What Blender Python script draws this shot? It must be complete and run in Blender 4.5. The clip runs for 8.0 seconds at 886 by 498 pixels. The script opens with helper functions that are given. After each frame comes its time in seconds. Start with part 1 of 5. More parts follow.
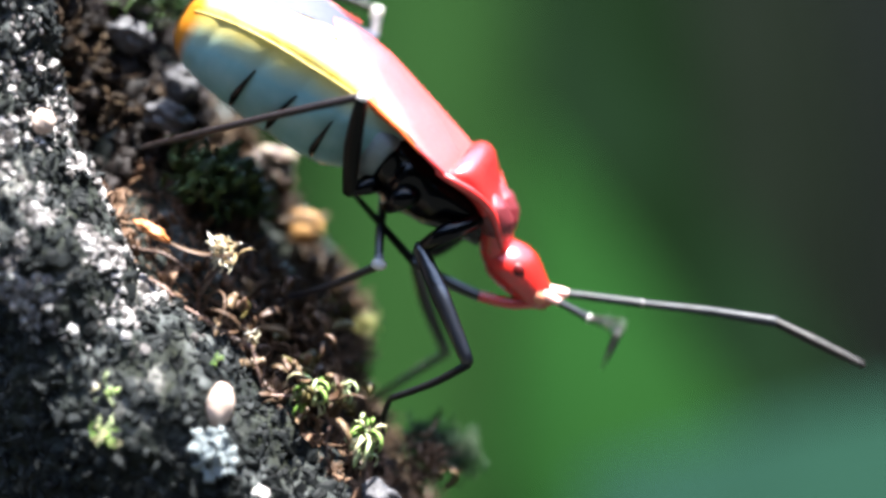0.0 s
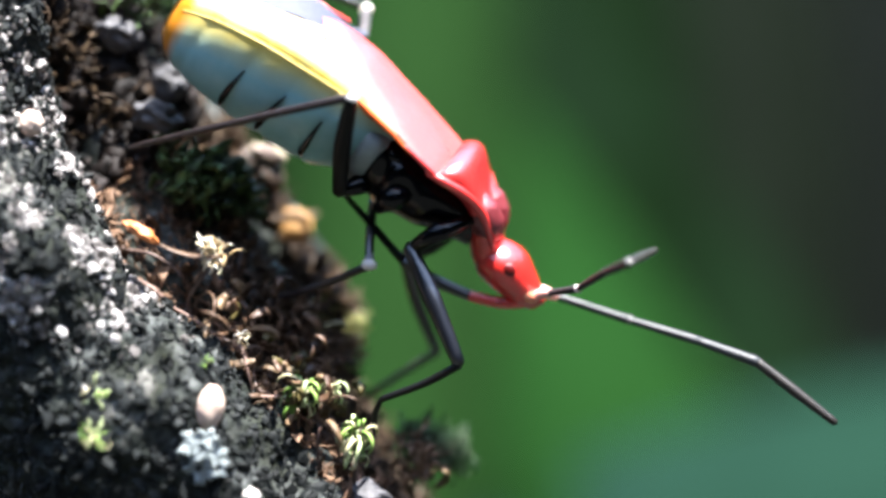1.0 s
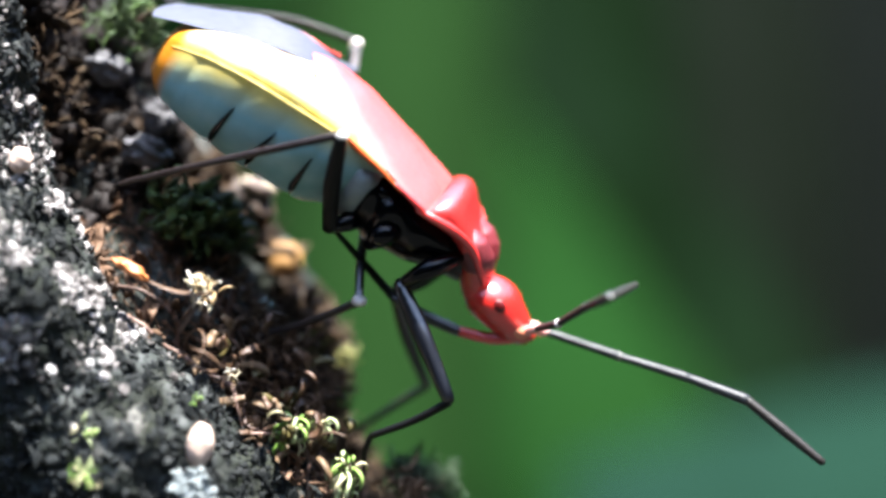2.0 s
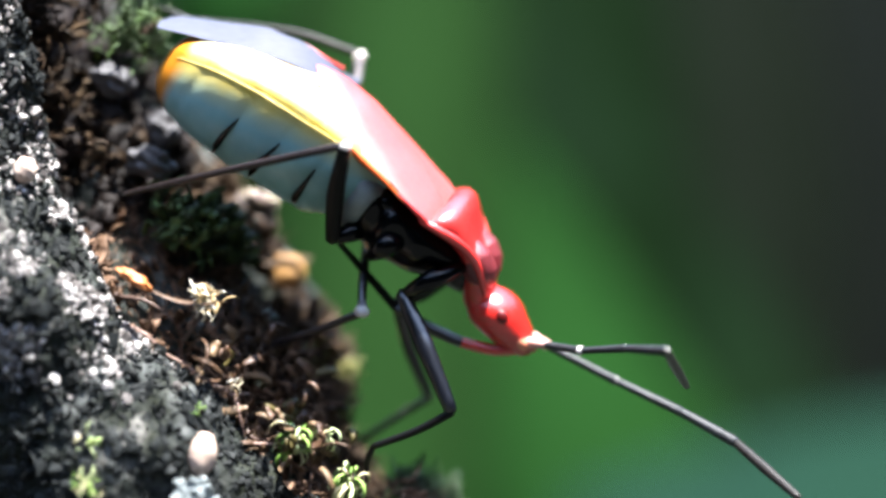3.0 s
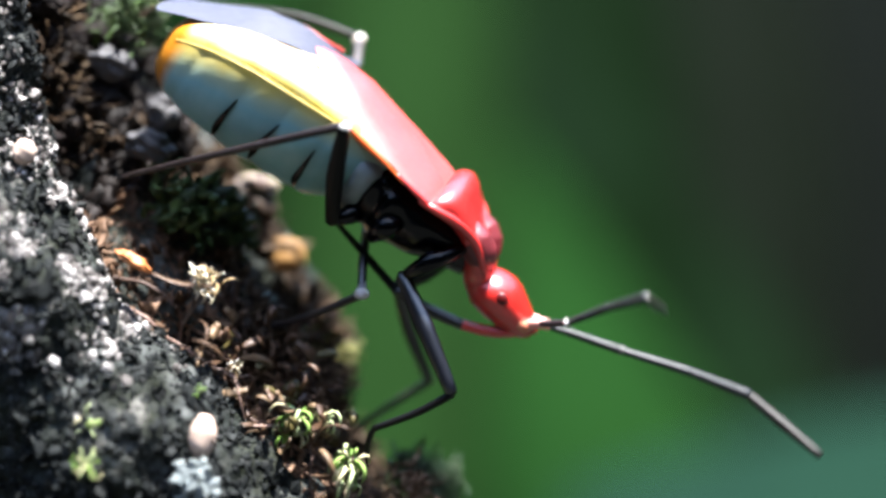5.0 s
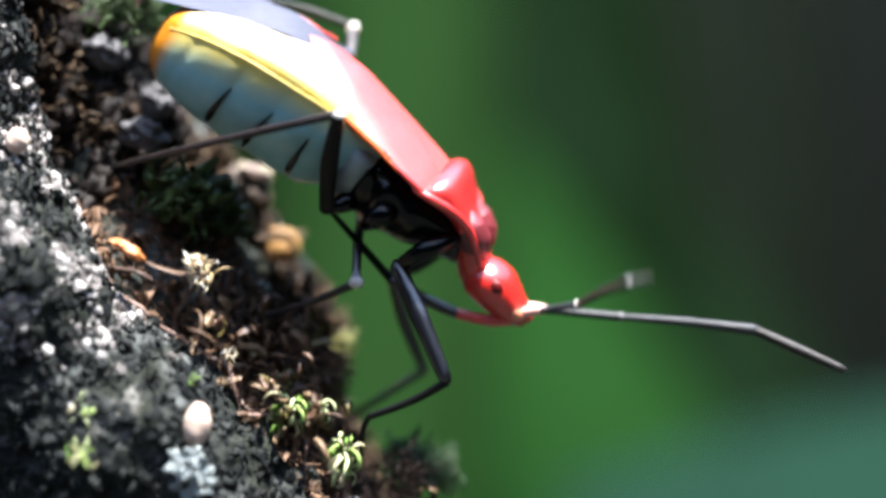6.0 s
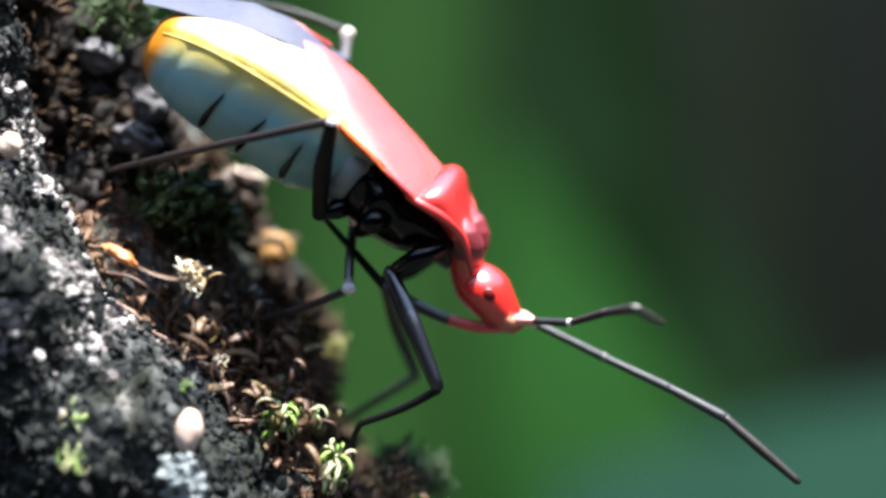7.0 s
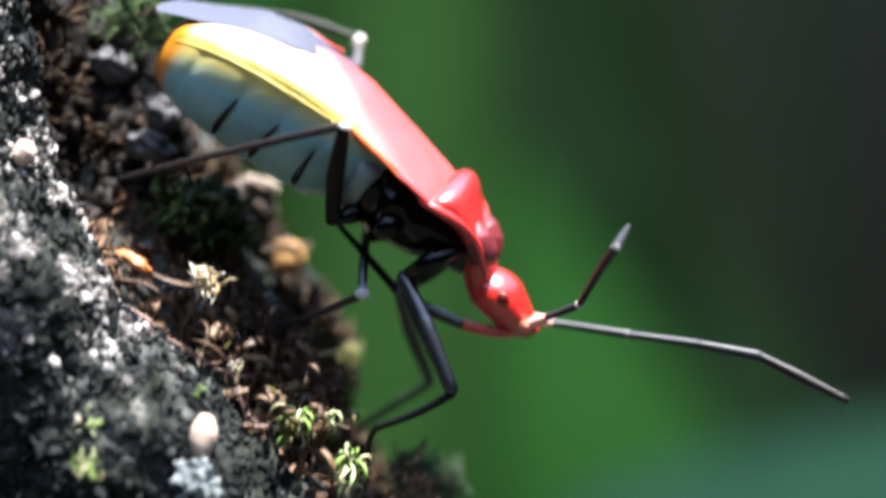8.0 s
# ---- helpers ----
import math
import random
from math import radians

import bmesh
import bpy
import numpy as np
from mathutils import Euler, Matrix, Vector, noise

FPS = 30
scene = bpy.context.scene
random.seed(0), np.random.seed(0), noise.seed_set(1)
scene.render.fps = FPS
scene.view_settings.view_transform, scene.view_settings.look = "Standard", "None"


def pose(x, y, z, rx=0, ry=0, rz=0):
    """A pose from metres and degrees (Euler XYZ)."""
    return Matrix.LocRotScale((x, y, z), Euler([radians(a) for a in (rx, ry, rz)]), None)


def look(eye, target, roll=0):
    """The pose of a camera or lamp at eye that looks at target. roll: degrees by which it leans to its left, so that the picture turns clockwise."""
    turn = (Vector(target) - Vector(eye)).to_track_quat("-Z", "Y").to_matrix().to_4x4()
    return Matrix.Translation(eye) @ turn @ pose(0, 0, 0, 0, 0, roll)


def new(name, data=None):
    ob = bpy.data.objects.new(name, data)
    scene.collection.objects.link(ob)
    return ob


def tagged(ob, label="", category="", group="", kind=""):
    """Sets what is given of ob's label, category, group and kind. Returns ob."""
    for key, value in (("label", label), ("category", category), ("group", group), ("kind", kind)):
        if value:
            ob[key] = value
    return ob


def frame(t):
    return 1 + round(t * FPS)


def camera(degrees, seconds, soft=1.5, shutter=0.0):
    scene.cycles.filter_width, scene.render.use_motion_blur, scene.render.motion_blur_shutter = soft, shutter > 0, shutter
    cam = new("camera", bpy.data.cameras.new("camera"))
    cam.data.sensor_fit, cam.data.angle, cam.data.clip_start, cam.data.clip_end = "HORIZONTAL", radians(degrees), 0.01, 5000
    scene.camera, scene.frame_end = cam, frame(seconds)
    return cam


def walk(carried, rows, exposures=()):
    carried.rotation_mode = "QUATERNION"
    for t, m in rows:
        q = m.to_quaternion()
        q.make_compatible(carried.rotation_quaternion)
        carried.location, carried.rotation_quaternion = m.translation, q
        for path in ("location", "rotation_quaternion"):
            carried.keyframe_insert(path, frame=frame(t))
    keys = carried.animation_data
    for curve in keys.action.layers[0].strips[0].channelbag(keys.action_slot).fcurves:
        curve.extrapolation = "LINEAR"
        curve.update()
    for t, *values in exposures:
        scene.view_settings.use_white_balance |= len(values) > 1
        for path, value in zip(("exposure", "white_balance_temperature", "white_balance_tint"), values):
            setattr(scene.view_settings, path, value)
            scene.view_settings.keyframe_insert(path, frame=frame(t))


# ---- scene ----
# All places below are in millimetres from a spot on the trunk's flank, 1.3 m over the ground.
MM = 0.001
SPOT = Vector((0.0, 0.0, 1.3))
EYE = 51.33

# ---- camera ----
cam = camera(30.0, 8.0, soft=3.3, shutter=0.5)
cam.data.dof.use_dof = True
cam.data.dof.focus_distance = (EYE - 2.0) * MM
cam.data.dof.aperture_fstop = 19.0
CAMERA_ROWS = [  # seconds, yaw, pitch, roll, shift right, ahead, up
    (0, 0.762, -0.814, -0.086, 0, 0.113, -0.45),
    (0.1, 0.711, -1.282, -0.104, 0, 0.148, -0.47),
    (0.2, 1.423, -2.277, -0.122, 0, 0.183, -0.49),
    (0.4, 0.558, -1.574, -0.159, 0, 0.254, -0.53),
    (0.5, 0.506, -1.291, -0.177, 0, 0.289, -0.55),
    (0.6, 0.491, -1.796, -0.13, 0, 0.29, -0.41),
    (1, 0.43, -1.503, 0.06, 0, 0.293, 0.15),
    (1.2, 0.321, -2.078, -0.047, 0, 0.343, 0.55),
    (1.3, -0.425, -1.908, -0.101, 0, 0.368, 0.75),
    (1.4, 0.213, -2.008, -0.154, 0, 0.393, 0.95),
    (1.5, 0.158, -1.766, -0.208, 0, 0.417, 1.15),
    (1.6, 0.177, -1.131, -0.118, 0, 0.371, 1.15),
    (1.7, 0.196, -1.359, -0.028, 0, 0.324, 1.15),
    (2.8, -0.145, -0.875, 0.005, 0, 0.469, 0.75),
    (3, 0.179, -0.438, -0.076, 0, 0.171, 0.65),
    (3.2, 0.065, -1.085, -0.154, 0, 0.194, 0.57),
    (3.3, 0.008, -1.042, -0.193, 0, 0.206, 0.53),
    (3.5, -0.106, -0.889, -0.271, 0, 0.23, 0.45),
    (3.6, -0.194, -0.337, -0.193, 0, 0.239, 0.33),
    (3.7, -0.281, 0.151, -0.115, 0, 0.249, 0.21),
    (4, -0.545, 0.017, 0.118, 0, 0.279, -0.15),
    (4.3, -0.219, 0.468, 0.045, 0, 0.105, -0.06),
    (4.4, -0.11, 0.348, 0.02, 0, 0.047, -0.03),
    (4.5, -0.001, 0.001, -0.004, 0, -0.011, 0),
    (4.7, 0.25, -0.166, 0.121, 0, 0.178, 0.05),
    (5.8, -0.235, -1.15, -0.158, 0, 0.317, -0.15),
    (6, -0.017, -0.443, 0.175, 0, 0.301, -0.25),
    (6.1, 0, -0.026, 0.19, 0, 0.329, -0.25),
    (6.2, 0.017, 0.149, 0.204, 0, 0.357, -0.25),
    (6.5, 0.069, -0.283, 0.248, 0, 0.439, -0.25),
    (6.7, -0.066, 0.091, 0.073, 0, 0.397, -0.05),
    (6.8, -0.133, 0.064, -0.015, 0, 0.375, 0.05),
    (6.9, 0.582, -0.844, -0.102, 0, 0.354, 0.15),
    (7, -0.268, -0.778, -0.19, 0, 0.333, 0.25),
    (7.2, -0.023, -0.939, -0.023, 0, 0.186, 0.21),
    (7.4, 0.223, 0.088, 0.143, 0, 0.038, 0.17),
    (7.5, 0.346, -0.192, 0.227, 0, -0.036, 0.15),
    (7.6, 0.316, -0.628, 0.235, 0, 0.029, 0.03),
    (7.7, 0.286, -0.585, 0.243, 0, 0.093, -0.09),
    (7.8, 0.256, -0.366, 0.252, 0, 0.157, -0.21),
    (7.9, 0.226, -0.41, 0.26, 0, 0.222, -0.33),
    (8, 0.196, 0.177, 0.269, 0, 0.286, -0.45),
]


def camera_pose(yaw, pitch, roll, right, ahead, up):
    return Matrix.Translation(SPOT) @ pose(right * MM, (ahead - EYE) * MM, up * MM, 90 + pitch, roll, yaw)


walk(cam, [(t, camera_pose(*r)) for t, *r in CAMERA_ROWS], exposures=[(0.0, 2.66), (1.5, 2.55), (3.0, 2.5), (4.5, 2.37), (6.0, 2.31), (8.0, 2.21)])

# ---- light ----
TO_SUN = Vector((0.2, -0.2, 0.96)).normalized()
world = bpy.data.worlds.new("world")
scene.world = world
world.use_nodes = True
sky = world.node_tree.nodes.new("ShaderNodeTexSky")
sky.sky_type, sky.sun_disc = "NISHITA", False
sky.sun_elevation = math.asin(TO_SUN.z)
sky.sun_rotation = math.atan2(TO_SUN.x, TO_SUN.y)
back = world.node_tree.nodes["Background"]
back.inputs["Strength"].default_value = 0.125
world.node_tree.links.new(sky.outputs["Color"], back.inputs["Color"])
sun = new("sun", bpy.data.lights.new("sun", "SUN"))
sun.data.energy, sun.data.angle, sun.data.color = 4.3, radians(0.53), (1.0, 0.98, 0.955)
sun.matrix_world = look(TO_SUN * 6 + SPOT, SPOT)


# ---- materials ----
class Nodes:
    """A small wrapper to write node materials in few lines."""

    def __init__(self, name):
        self.mat = bpy.data.materials.new(name)
        self.mat.use_nodes = True
        self.tree = self.mat.node_tree
        self.bsdf = self.tree.nodes["Principled BSDF"]
        self.coord = self.add("ShaderNodeTexCoord").outputs["Object"]

    def add(self, kind, **values):
        node = self.tree.nodes.new(kind)
        for key, value in values.items():
            node.inputs[key.replace("_", " ")].default_value = value
        return node

    def link(self, a, b):
        self.tree.links.new(a, b)

    def noise(self, size, detail=5.0, rough=0.6):
        node = self.add("ShaderNodeTexNoise", Scale=1000.0 / size, Detail=detail, Roughness=rough)
        self.link(self.coord, node.inputs["Vector"])
        return node.outputs["Fac"]

    def cells(self, size, feature="F1", out="Distance"):
        node = self.add("ShaderNodeTexVoronoi", Scale=1000.0 / size)
        node.feature = feature
        self.link(self.coord, node.inputs["Vector"])
        return node.outputs[out]

    def ramp(self, value, stops):
        node = self.add("ShaderNodeValToRGB")
        while len(node.color_ramp.elements) < len(stops):
            node.color_ramp.elements.new(0.5)
        for e, (at, colour) in zip(node.color_ramp.elements, stops):
            e.position, e.color = at, (*colour, 1.0)
        self.link(value, node.inputs["Fac"])
        return node.outputs["Color"]

    def mix(self, fac, a, b, mode="MIX"):
        node = self.tree.nodes.new("ShaderNodeMix")
        node.data_type, node.blend_type = "RGBA", mode
        for value, slot in ((fac, 0), (a, 6), (b, 7)):
            if isinstance(value, (int, float)):
                node.inputs[slot].default_value = value
            elif isinstance(value, tuple):
                node.inputs[slot].default_value = (*value, 1.0)
            else:
                self.link(value, node.inputs[slot])
        return node.outputs[2]

    def math(self, op, a, b):
        node = self.tree.nodes.new("ShaderNodeMath")
        node.operation = op
        for value, slot in ((a, 0), (b, 1)):
            if isinstance(value, (int, float)):
                node.inputs[slot].default_value = value
            else:
                self.link(value, node.inputs[slot])
        return node.outputs[0]

    def map(self, value, a, b, c=0.0, d=1.0):
        node = self.add("ShaderNodeMapRange", From_Min=a, From_Max=b, To_Min=c, To_Max=d)
        self.link(value, node.inputs["Value"])
        return node.outputs["Result"]

    def axis(self, which):
        node = self.add("ShaderNodeSeparateXYZ")
        self.link(self.coord, node.inputs["Vector"])
        return node.outputs[which]

    def random(self):
        return self.add("ShaderNodeNewGeometry").outputs["Random Per Island"]

    def done(self, colour, rough=0.5, bump=None, height=0.03, strength=0.6, **values):
        if isinstance(colour, tuple):
            self.bsdf.inputs["Base Color"].default_value = (*colour, 1.0)
        else:
            self.link(colour, self.bsdf.inputs["Base Color"])
        if isinstance(rough, (int, float)):
            self.bsdf.inputs["Roughness"].default_value = rough
        else:
            self.link(rough, self.bsdf.inputs["Roughness"])
        if bump is not None:
            node = self.add("ShaderNodeBump", Strength=strength, Distance=height * MM)
            self.link(bump, node.inputs["Height"])
            self.link(node.outputs["Normal"], self.bsdf.inputs["Normal"])
        for key, value in values.items():
            self.bsdf.inputs[key.replace("_", " ")].default_value = value
        return self.mat


def plain(name, colour, rough=0.4, size=0.25, vary=0.35, height=0.02, **values):
    """One colour with uneven tone at two scales and a fine relief."""
    n = Nodes(name)
    tone = n.mix(0.5, n.noise(size), n.noise(size * 5))
    dark = tuple(c * (1 - vary) for c in colour)
    light = tuple(min(1.0, c * (1 + vary)) for c in colour)
    return n.done(n.ramp(tone, [(0.3, dark), (0.7, light)]), rough, n.noise(size * 0.6), height, **values)


def islands(name, colours, rough=0.7, size=0.2, height=0.03, **values):
    """Pieces of one mesh, each of its own tone out of a row of colours."""
    n = Nodes(name)
    stops = [(i / max(1, len(colours) - 1), c) for i, c in enumerate(colours)]
    tone = n.mix(n.map(n.noise(size), 0.3, 0.7, 0.0, 0.6), n.ramp(n.random(), stops), n.ramp(n.noise(size * 2), stops))
    return n.done(tone, rough, n.noise(size * 0.5), height, **values)


def crust_material(name, colours, rough=0.6):
    """Grains each of their own tone, darker and lighter in broad patches."""
    n = Nodes(name)
    stops = [(i / (len(colours) - 1), c) for i, c in enumerate(colours)]
    pick = n.math("ADD", n.math("MULTIPLY", n.random(), 0.6), n.map(n.noise(2.4, 4.0, 0.65), 0.34, 0.7, -0.25, 0.62))
    fine = n.math("MULTIPLY", n.math("SUBTRACT", n.noise(0.12), 0.5), 0.5)
    return n.done(n.ramp(n.math("ADD", pick, fine), stops), rough, n.noise(0.1), 0.04, Specular_IOR_Level=0.12)


def bark_material():
    n = Nodes("bark")
    grain = n.cells(0.42, out="Color")
    speck = n.ramp(grain, [(0.0, (0.00884, 0.009897, 0.00896)), (0.5, (0.02059, 0.02344, 0.02203)), (0.75, (0.04407, 0.04909, 0.04653)), (0.96, (0.125, 0.1345, 0.1324))])
    base = n.ramp(n.noise(1.9, 8.0, 0.62), [(0.36, (0.01141, 0.01336, 0.01036)), (0.47, (0.02381, 0.02901, 0.02384)), (0.53, (0.03319, 0.03881, 0.03667)), (0.58, (0.07327, 0.0797, 0.07724)), (0.66, (0.1831, 0.1921, 0.185))])
    grey = n.mix(0.33, base, speck)
    olive = n.mix(n.map(n.noise(3.1), 0.48, 0.62, 0.0, 0.7), grey, n.ramp(n.noise(0.3), [(0.35, (0.004407, 0.005874, 0.002664)), (0.65, (0.02209, 0.02565, 0.012))]))
    crust = n.mix(n.map(n.noise(2.4, 6.0, 0.65), 0.58, 0.63), olive, n.ramp(n.noise(0.25), [(0.35, (0.06252, 0.06146, 0.0559)), (0.6, (0.1779, 0.1729, 0.1562))]))
    return n.done(crust, n.map(n.noise(0.5), 0.3, 0.7, 0.4, 0.8), n.math("ADD", n.noise(0.2, 6.0), n.cells(0.42)), 0.1, 0.9, Specular_IOR_Level=0.12)


def abdomen_material():
    """Teal belly, pale yellow flank and orange tail, as paint along the body. Glare on the flank is painted too."""
    n = Nodes("abdomen")
    x, z = n.axis("X"), n.axis("Z")
    along = n.math("MULTIPLY", n.math("ADD", n.math("MULTIPLY", x, 0.824), n.math("MULTIPLY", z, -0.566)), 1000.0)
    up = n.math("MULTIPLY", n.math("ADD", n.math("MULTIPLY", x, 0.566), n.math("MULTIPLY", z, 0.824)), 1000.0)
    waver = n.math("MULTIPLY", n.math("SUBTRACT", n.noise(1.6, 3.0, 0.5), 0.5), 0.6)
    up = n.math("ADD", up, waver)
    teal = n.ramp(n.noise(0.6), [(0.3, (0.185, 0.4, 0.43)), (0.7, (0.24, 0.47, 0.5))])
    yellow = n.ramp(n.noise(0.5), [(0.3, (0.62, 0.44, 0.07)), (0.7, (0.76, 0.62, 0.28))])
    up = n.math("SUBTRACT", up, n.math("MULTIPLY", along, 0.156))
    band = n.mix(n.map(up, BELLY_EDGE - 0.35, BELLY_EDGE + 0.6), teal, (0.58, 0.45, 0.06))
    flank = n.mix(n.map(up, BELLY_EDGE + 0.15, BELLY_EDGE + 1.15), band, yellow)
    # Cream near the top edge imitates yellow bleached by direct sun.
    flank = n.mix(n.map(up, BELLY_EDGE + 0.85, BELLY_EDGE + 1.45), flank, n.ramp(n.noise(0.5), [(0.3, (0.78, 0.68, 0.38)), (0.7, (0.84, 0.77, 0.56))]))
    tail = n.mix(n.map(n.math("SUBTRACT", n.math("MULTIPLY", along, -1.0), n.math("MULTIPLY", waver, 0.5)), TAIL_EDGE, TAIL_EDGE + 0.45), flank, (0.62, 0.22, 0.015))
    return n.done(tail, 0.42, n.noise(0.15), 0.02, 0.4, Specular_IOR_Level=0.35, Coat_Weight=0.15, Coat_Roughness=0.2)


def corium_material():
    """Leathery red, with a sun sheen painted paler towards the wing's hind edge."""
    n = Nodes("corium_red")
    x, z = n.axis("X"), n.axis("Z")
    along = n.math("MULTIPLY", n.math("ADD", n.math("MULTIPLY", x, 0.824), n.math("MULTIPLY", z, -0.566)), 1000.0)
    up = n.math("MULTIPLY", n.math("ADD", n.math("MULTIPLY", x, 0.566), n.math("MULTIPLY", z, 0.824)), 1000.0)
    ahead = n.math("ADD", along, n.math("MULTIPLY", up, 2.2))
    red = n.ramp(n.mix(0.5, n.noise(0.2), n.noise(1.0)), [(0.3, (0.64, 0.05, 0.045)), (0.7, (0.8, 0.078, 0.07))])
    # The pale tone stands in for whitish sun glare on the upper rear.
    tone = n.mix(n.map(n.math("ADD", ahead, n.math("MULTIPLY", n.noise(0.9), 1.0)), 10.4, 12.2, 0.4, 0.0), red, (0.86, 0.5, 0.4))
    return n.done(tone, 0.48, n.noise(0.12), 0.03, Coat_Weight=0.7, Coat_IOR=1.6, Coat_Roughness=0.32, Sheen_Weight=0.2, Sheen_Roughness=0.4)


BELLY_EDGE, TAIL_EDGE = 3.35, 4.3
RED = plain("red_cuticle", (0.68, 0.03, 0.027), 0.42, 0.3, 0.35, 0.04, Specular_IOR_Level=0.6, Coat_Weight=1.0, Coat_IOR=1.7, Coat_Roughness=0.26)
HEAD_RED = plain("head_red", (0.66, 0.022, 0.016), 0.35, 0.3, 0.25, Specular_IOR_Level=0.6, Coat_Weight=1.0, Coat_IOR=1.7, Coat_Roughness=0.22)
WINE = plain("wine_callus", (0.17, 0.024, 0.03), 0.4, 0.25, 0.35, 0.04, Coat_Weight=0.5, Coat_Roughness=0.3)
ORANGE = plain("orange_cuticle", (0.78, 0.27, 0.16), 0.35, 0.2, 0.2)
DEEP_ORANGE = plain("deep_orange", (0.7, 0.12, 0.02), 0.4, 0.2, 0.25)
CORIUM = corium_material()
MEMBRANE = plain("membrane_grey", (0.06, 0.064, 0.09), 0.5, 0.3, 0.3, Coat_Weight=0.1, Coat_Roughness=0.45)
BLACK = plain("black_cuticle", (0.0012, 0.0014, 0.0025), 0.15, 0.2, 0.4, Specular_IOR_Level=0.22, Coat_Weight=0.15, Coat_Roughness=0.1)
LEG_BLACK = plain("leg_black", (0.003, 0.004, 0.008), 0.35, 0.2, 0.4, Specular_IOR_Level=0.5, Coat_Weight=1.0, Coat_IOR=1.6, Coat_Roughness=0.16)
SHANK = plain("dark_shank", (0.003, 0.0025, 0.0025), 0.4, 0.15, 0.4, Specular_IOR_Level=0.22)
BROWN_SHANK = plain("brown_shank", (0.02, 0.0145, 0.014), 0.3, 0.12, 0.5, Specular_IOR_Level=0.35, Coat_Weight=0.3, Coat_Roughness=0.25)
YELLOW_RIM = plain("yellow_rim", (0.76, 0.58, 0.17), 0.4, 0.2, 0.2)
# Paler grey copy of the dark shank: light on the shin is in its colour.
LIT_SHANK = plain("lit_shank", (0.06, 0.05, 0.045), 0.35, 0.15, 0.4)
PALE = plain("pale_joint", (0.68, 0.64, 0.6), 0.35, 0.15, 0.2)
BAND = plain("grey_band", (0.27, 0.26, 0.28), 0.35, 0.12, 0.5)
# Pale joint toned down: the second feeler's dimness is put into its colour.
DIM_JOINT = plain("dim_joint", (0.09, 0.088, 0.085), 0.4, 0.15, 0.2)
WHITISH = plain("whitish_pleuron", (0.26, 0.32, 0.34), 0.35, 0.3, 0.2)
EYE_DARK = plain("eye_dark", (0.11, 0.004, 0.004), 0.35, 0.1, 0.3)
SCAPE = plain("scape_pink", (0.8, 0.42, 0.36), 0.3, 0.12, 0.15, Coat_Weight=0.6, Coat_Roughness=0.2)
FEELER = plain("feeler_grey", (0.02, 0.022, 0.025), 0.45, 0.12, 0.5, Specular_IOR_Level=0.3, Coat_Weight=0.15, Coat_Roughness=0.35)
# One kind of tip; feeler A's lit look and B's dimness put into colour.
FEELER_TIP = [plain("feeler_tip_lit", (0.035, 0.034, 0.03), 0.3, 0.12, 0.4, Coat_Weight=0.6, Coat_Roughness=0.25), plain("feeler_tip_dim", (0.02, 0.0175, 0.016), 0.4, 0.12, 0.3, Specular_IOR_Level=0.25)]
BARK = bark_material()
ABDOMEN = abdomen_material()
CRUST = crust_material("crust", [(0.005, 0.0059, 0.006), (0.0083, 0.0098, 0.0098), (0.0132, 0.0152, 0.0152), (0.0188, 0.0214, 0.0214), (0.03, 0.0333, 0.033), (0.058, 0.0628, 0.061)], 0.6)
DARK_MOSS = islands("dark_moss", [(0.012, 0.026, 0.006), (0.03, 0.06, 0.012), (0.07, 0.125, 0.024)], 0.6)
OLIVE_MOSS = islands("olive_moss", [(0.012, 0.03, 0.012), (0.02, 0.05, 0.02), (0.04, 0.075, 0.03), (0.05, 0.05, 0.03)], 0.6)
DULL_MOSS = islands("dull_moss", [(0.06, 0.09, 0.04), (0.1, 0.14, 0.07), (0.16, 0.19, 0.12)], 0.6)
FADED_MOSS = islands("faded_moss", [(0.14, 0.13, 0.03), (0.3, 0.29, 0.09), (0.45, 0.46, 0.2)], 0.6)
RUSTY = islands("rusty_moss", [(0.03, 0.018, 0.01), (0.09, 0.05, 0.025), (0.2, 0.11, 0.05), (0.3, 0.2, 0.11)], 0.6)
FIBRE = islands("fibre", [(0.02, 0.012, 0.008), (0.07, 0.042, 0.028), (0.16, 0.1, 0.07), (0.3, 0.22, 0.17)], 0.55)
MOSS_TONES = [plain("moss_a", (0.12, 0.22, 0.04), 0.45, 0.2, 0.4, Specular_IOR_Level=0.25), plain("moss_b", (0.27, 0.41, 0.1), 0.45, 0.2, 0.4, Specular_IOR_Level=0.25), plain("moss_c", (0.5, 0.58, 0.3), 0.45, 0.2, 0.3, Specular_IOR_Level=0.25), plain("moss_d", (0.48, 0.44, 0.26), 0.5, 0.2, 0.4, Specular_IOR_Level=0.25)]
LICHEN_TONES = [plain("cream_a", (0.82, 0.78, 0.68), 0.6, 0.2, 0.2), plain("cream_b", (0.68, 0.6, 0.42), 0.6, 0.2, 0.3), plain("cream_c", (0.32, 0.22, 0.1), 0.6, 0.2, 0.3)]
PALE_LICHEN = islands("pale_lichen", [(0.12, 0.15, 0.155), (0.2, 0.235, 0.24), (0.3, 0.33, 0.33)], 0.75, Specular_IOR_Level=0.2)
WHITE_CRUST = islands("white_crust", [(0.03, 0.025, 0.022), (0.08, 0.07, 0.066), (0.3, 0.28, 0.27), (0.68, 0.65, 0.63)], 0.7, Specular_IOR_Level=0.25)
LITTER = islands("litter", [(0.03194, 0.02002, 0.01181), (0.05746, 0.03231, 0.01925), (0.104, 0.05687, 0.03553), (0.1436, 0.08308, 0.05031), (0.1918, 0.1156, 0.07096), (0.2712, 0.1693, 0.1111)], 0.6, Specular_IOR_Level=0.2)
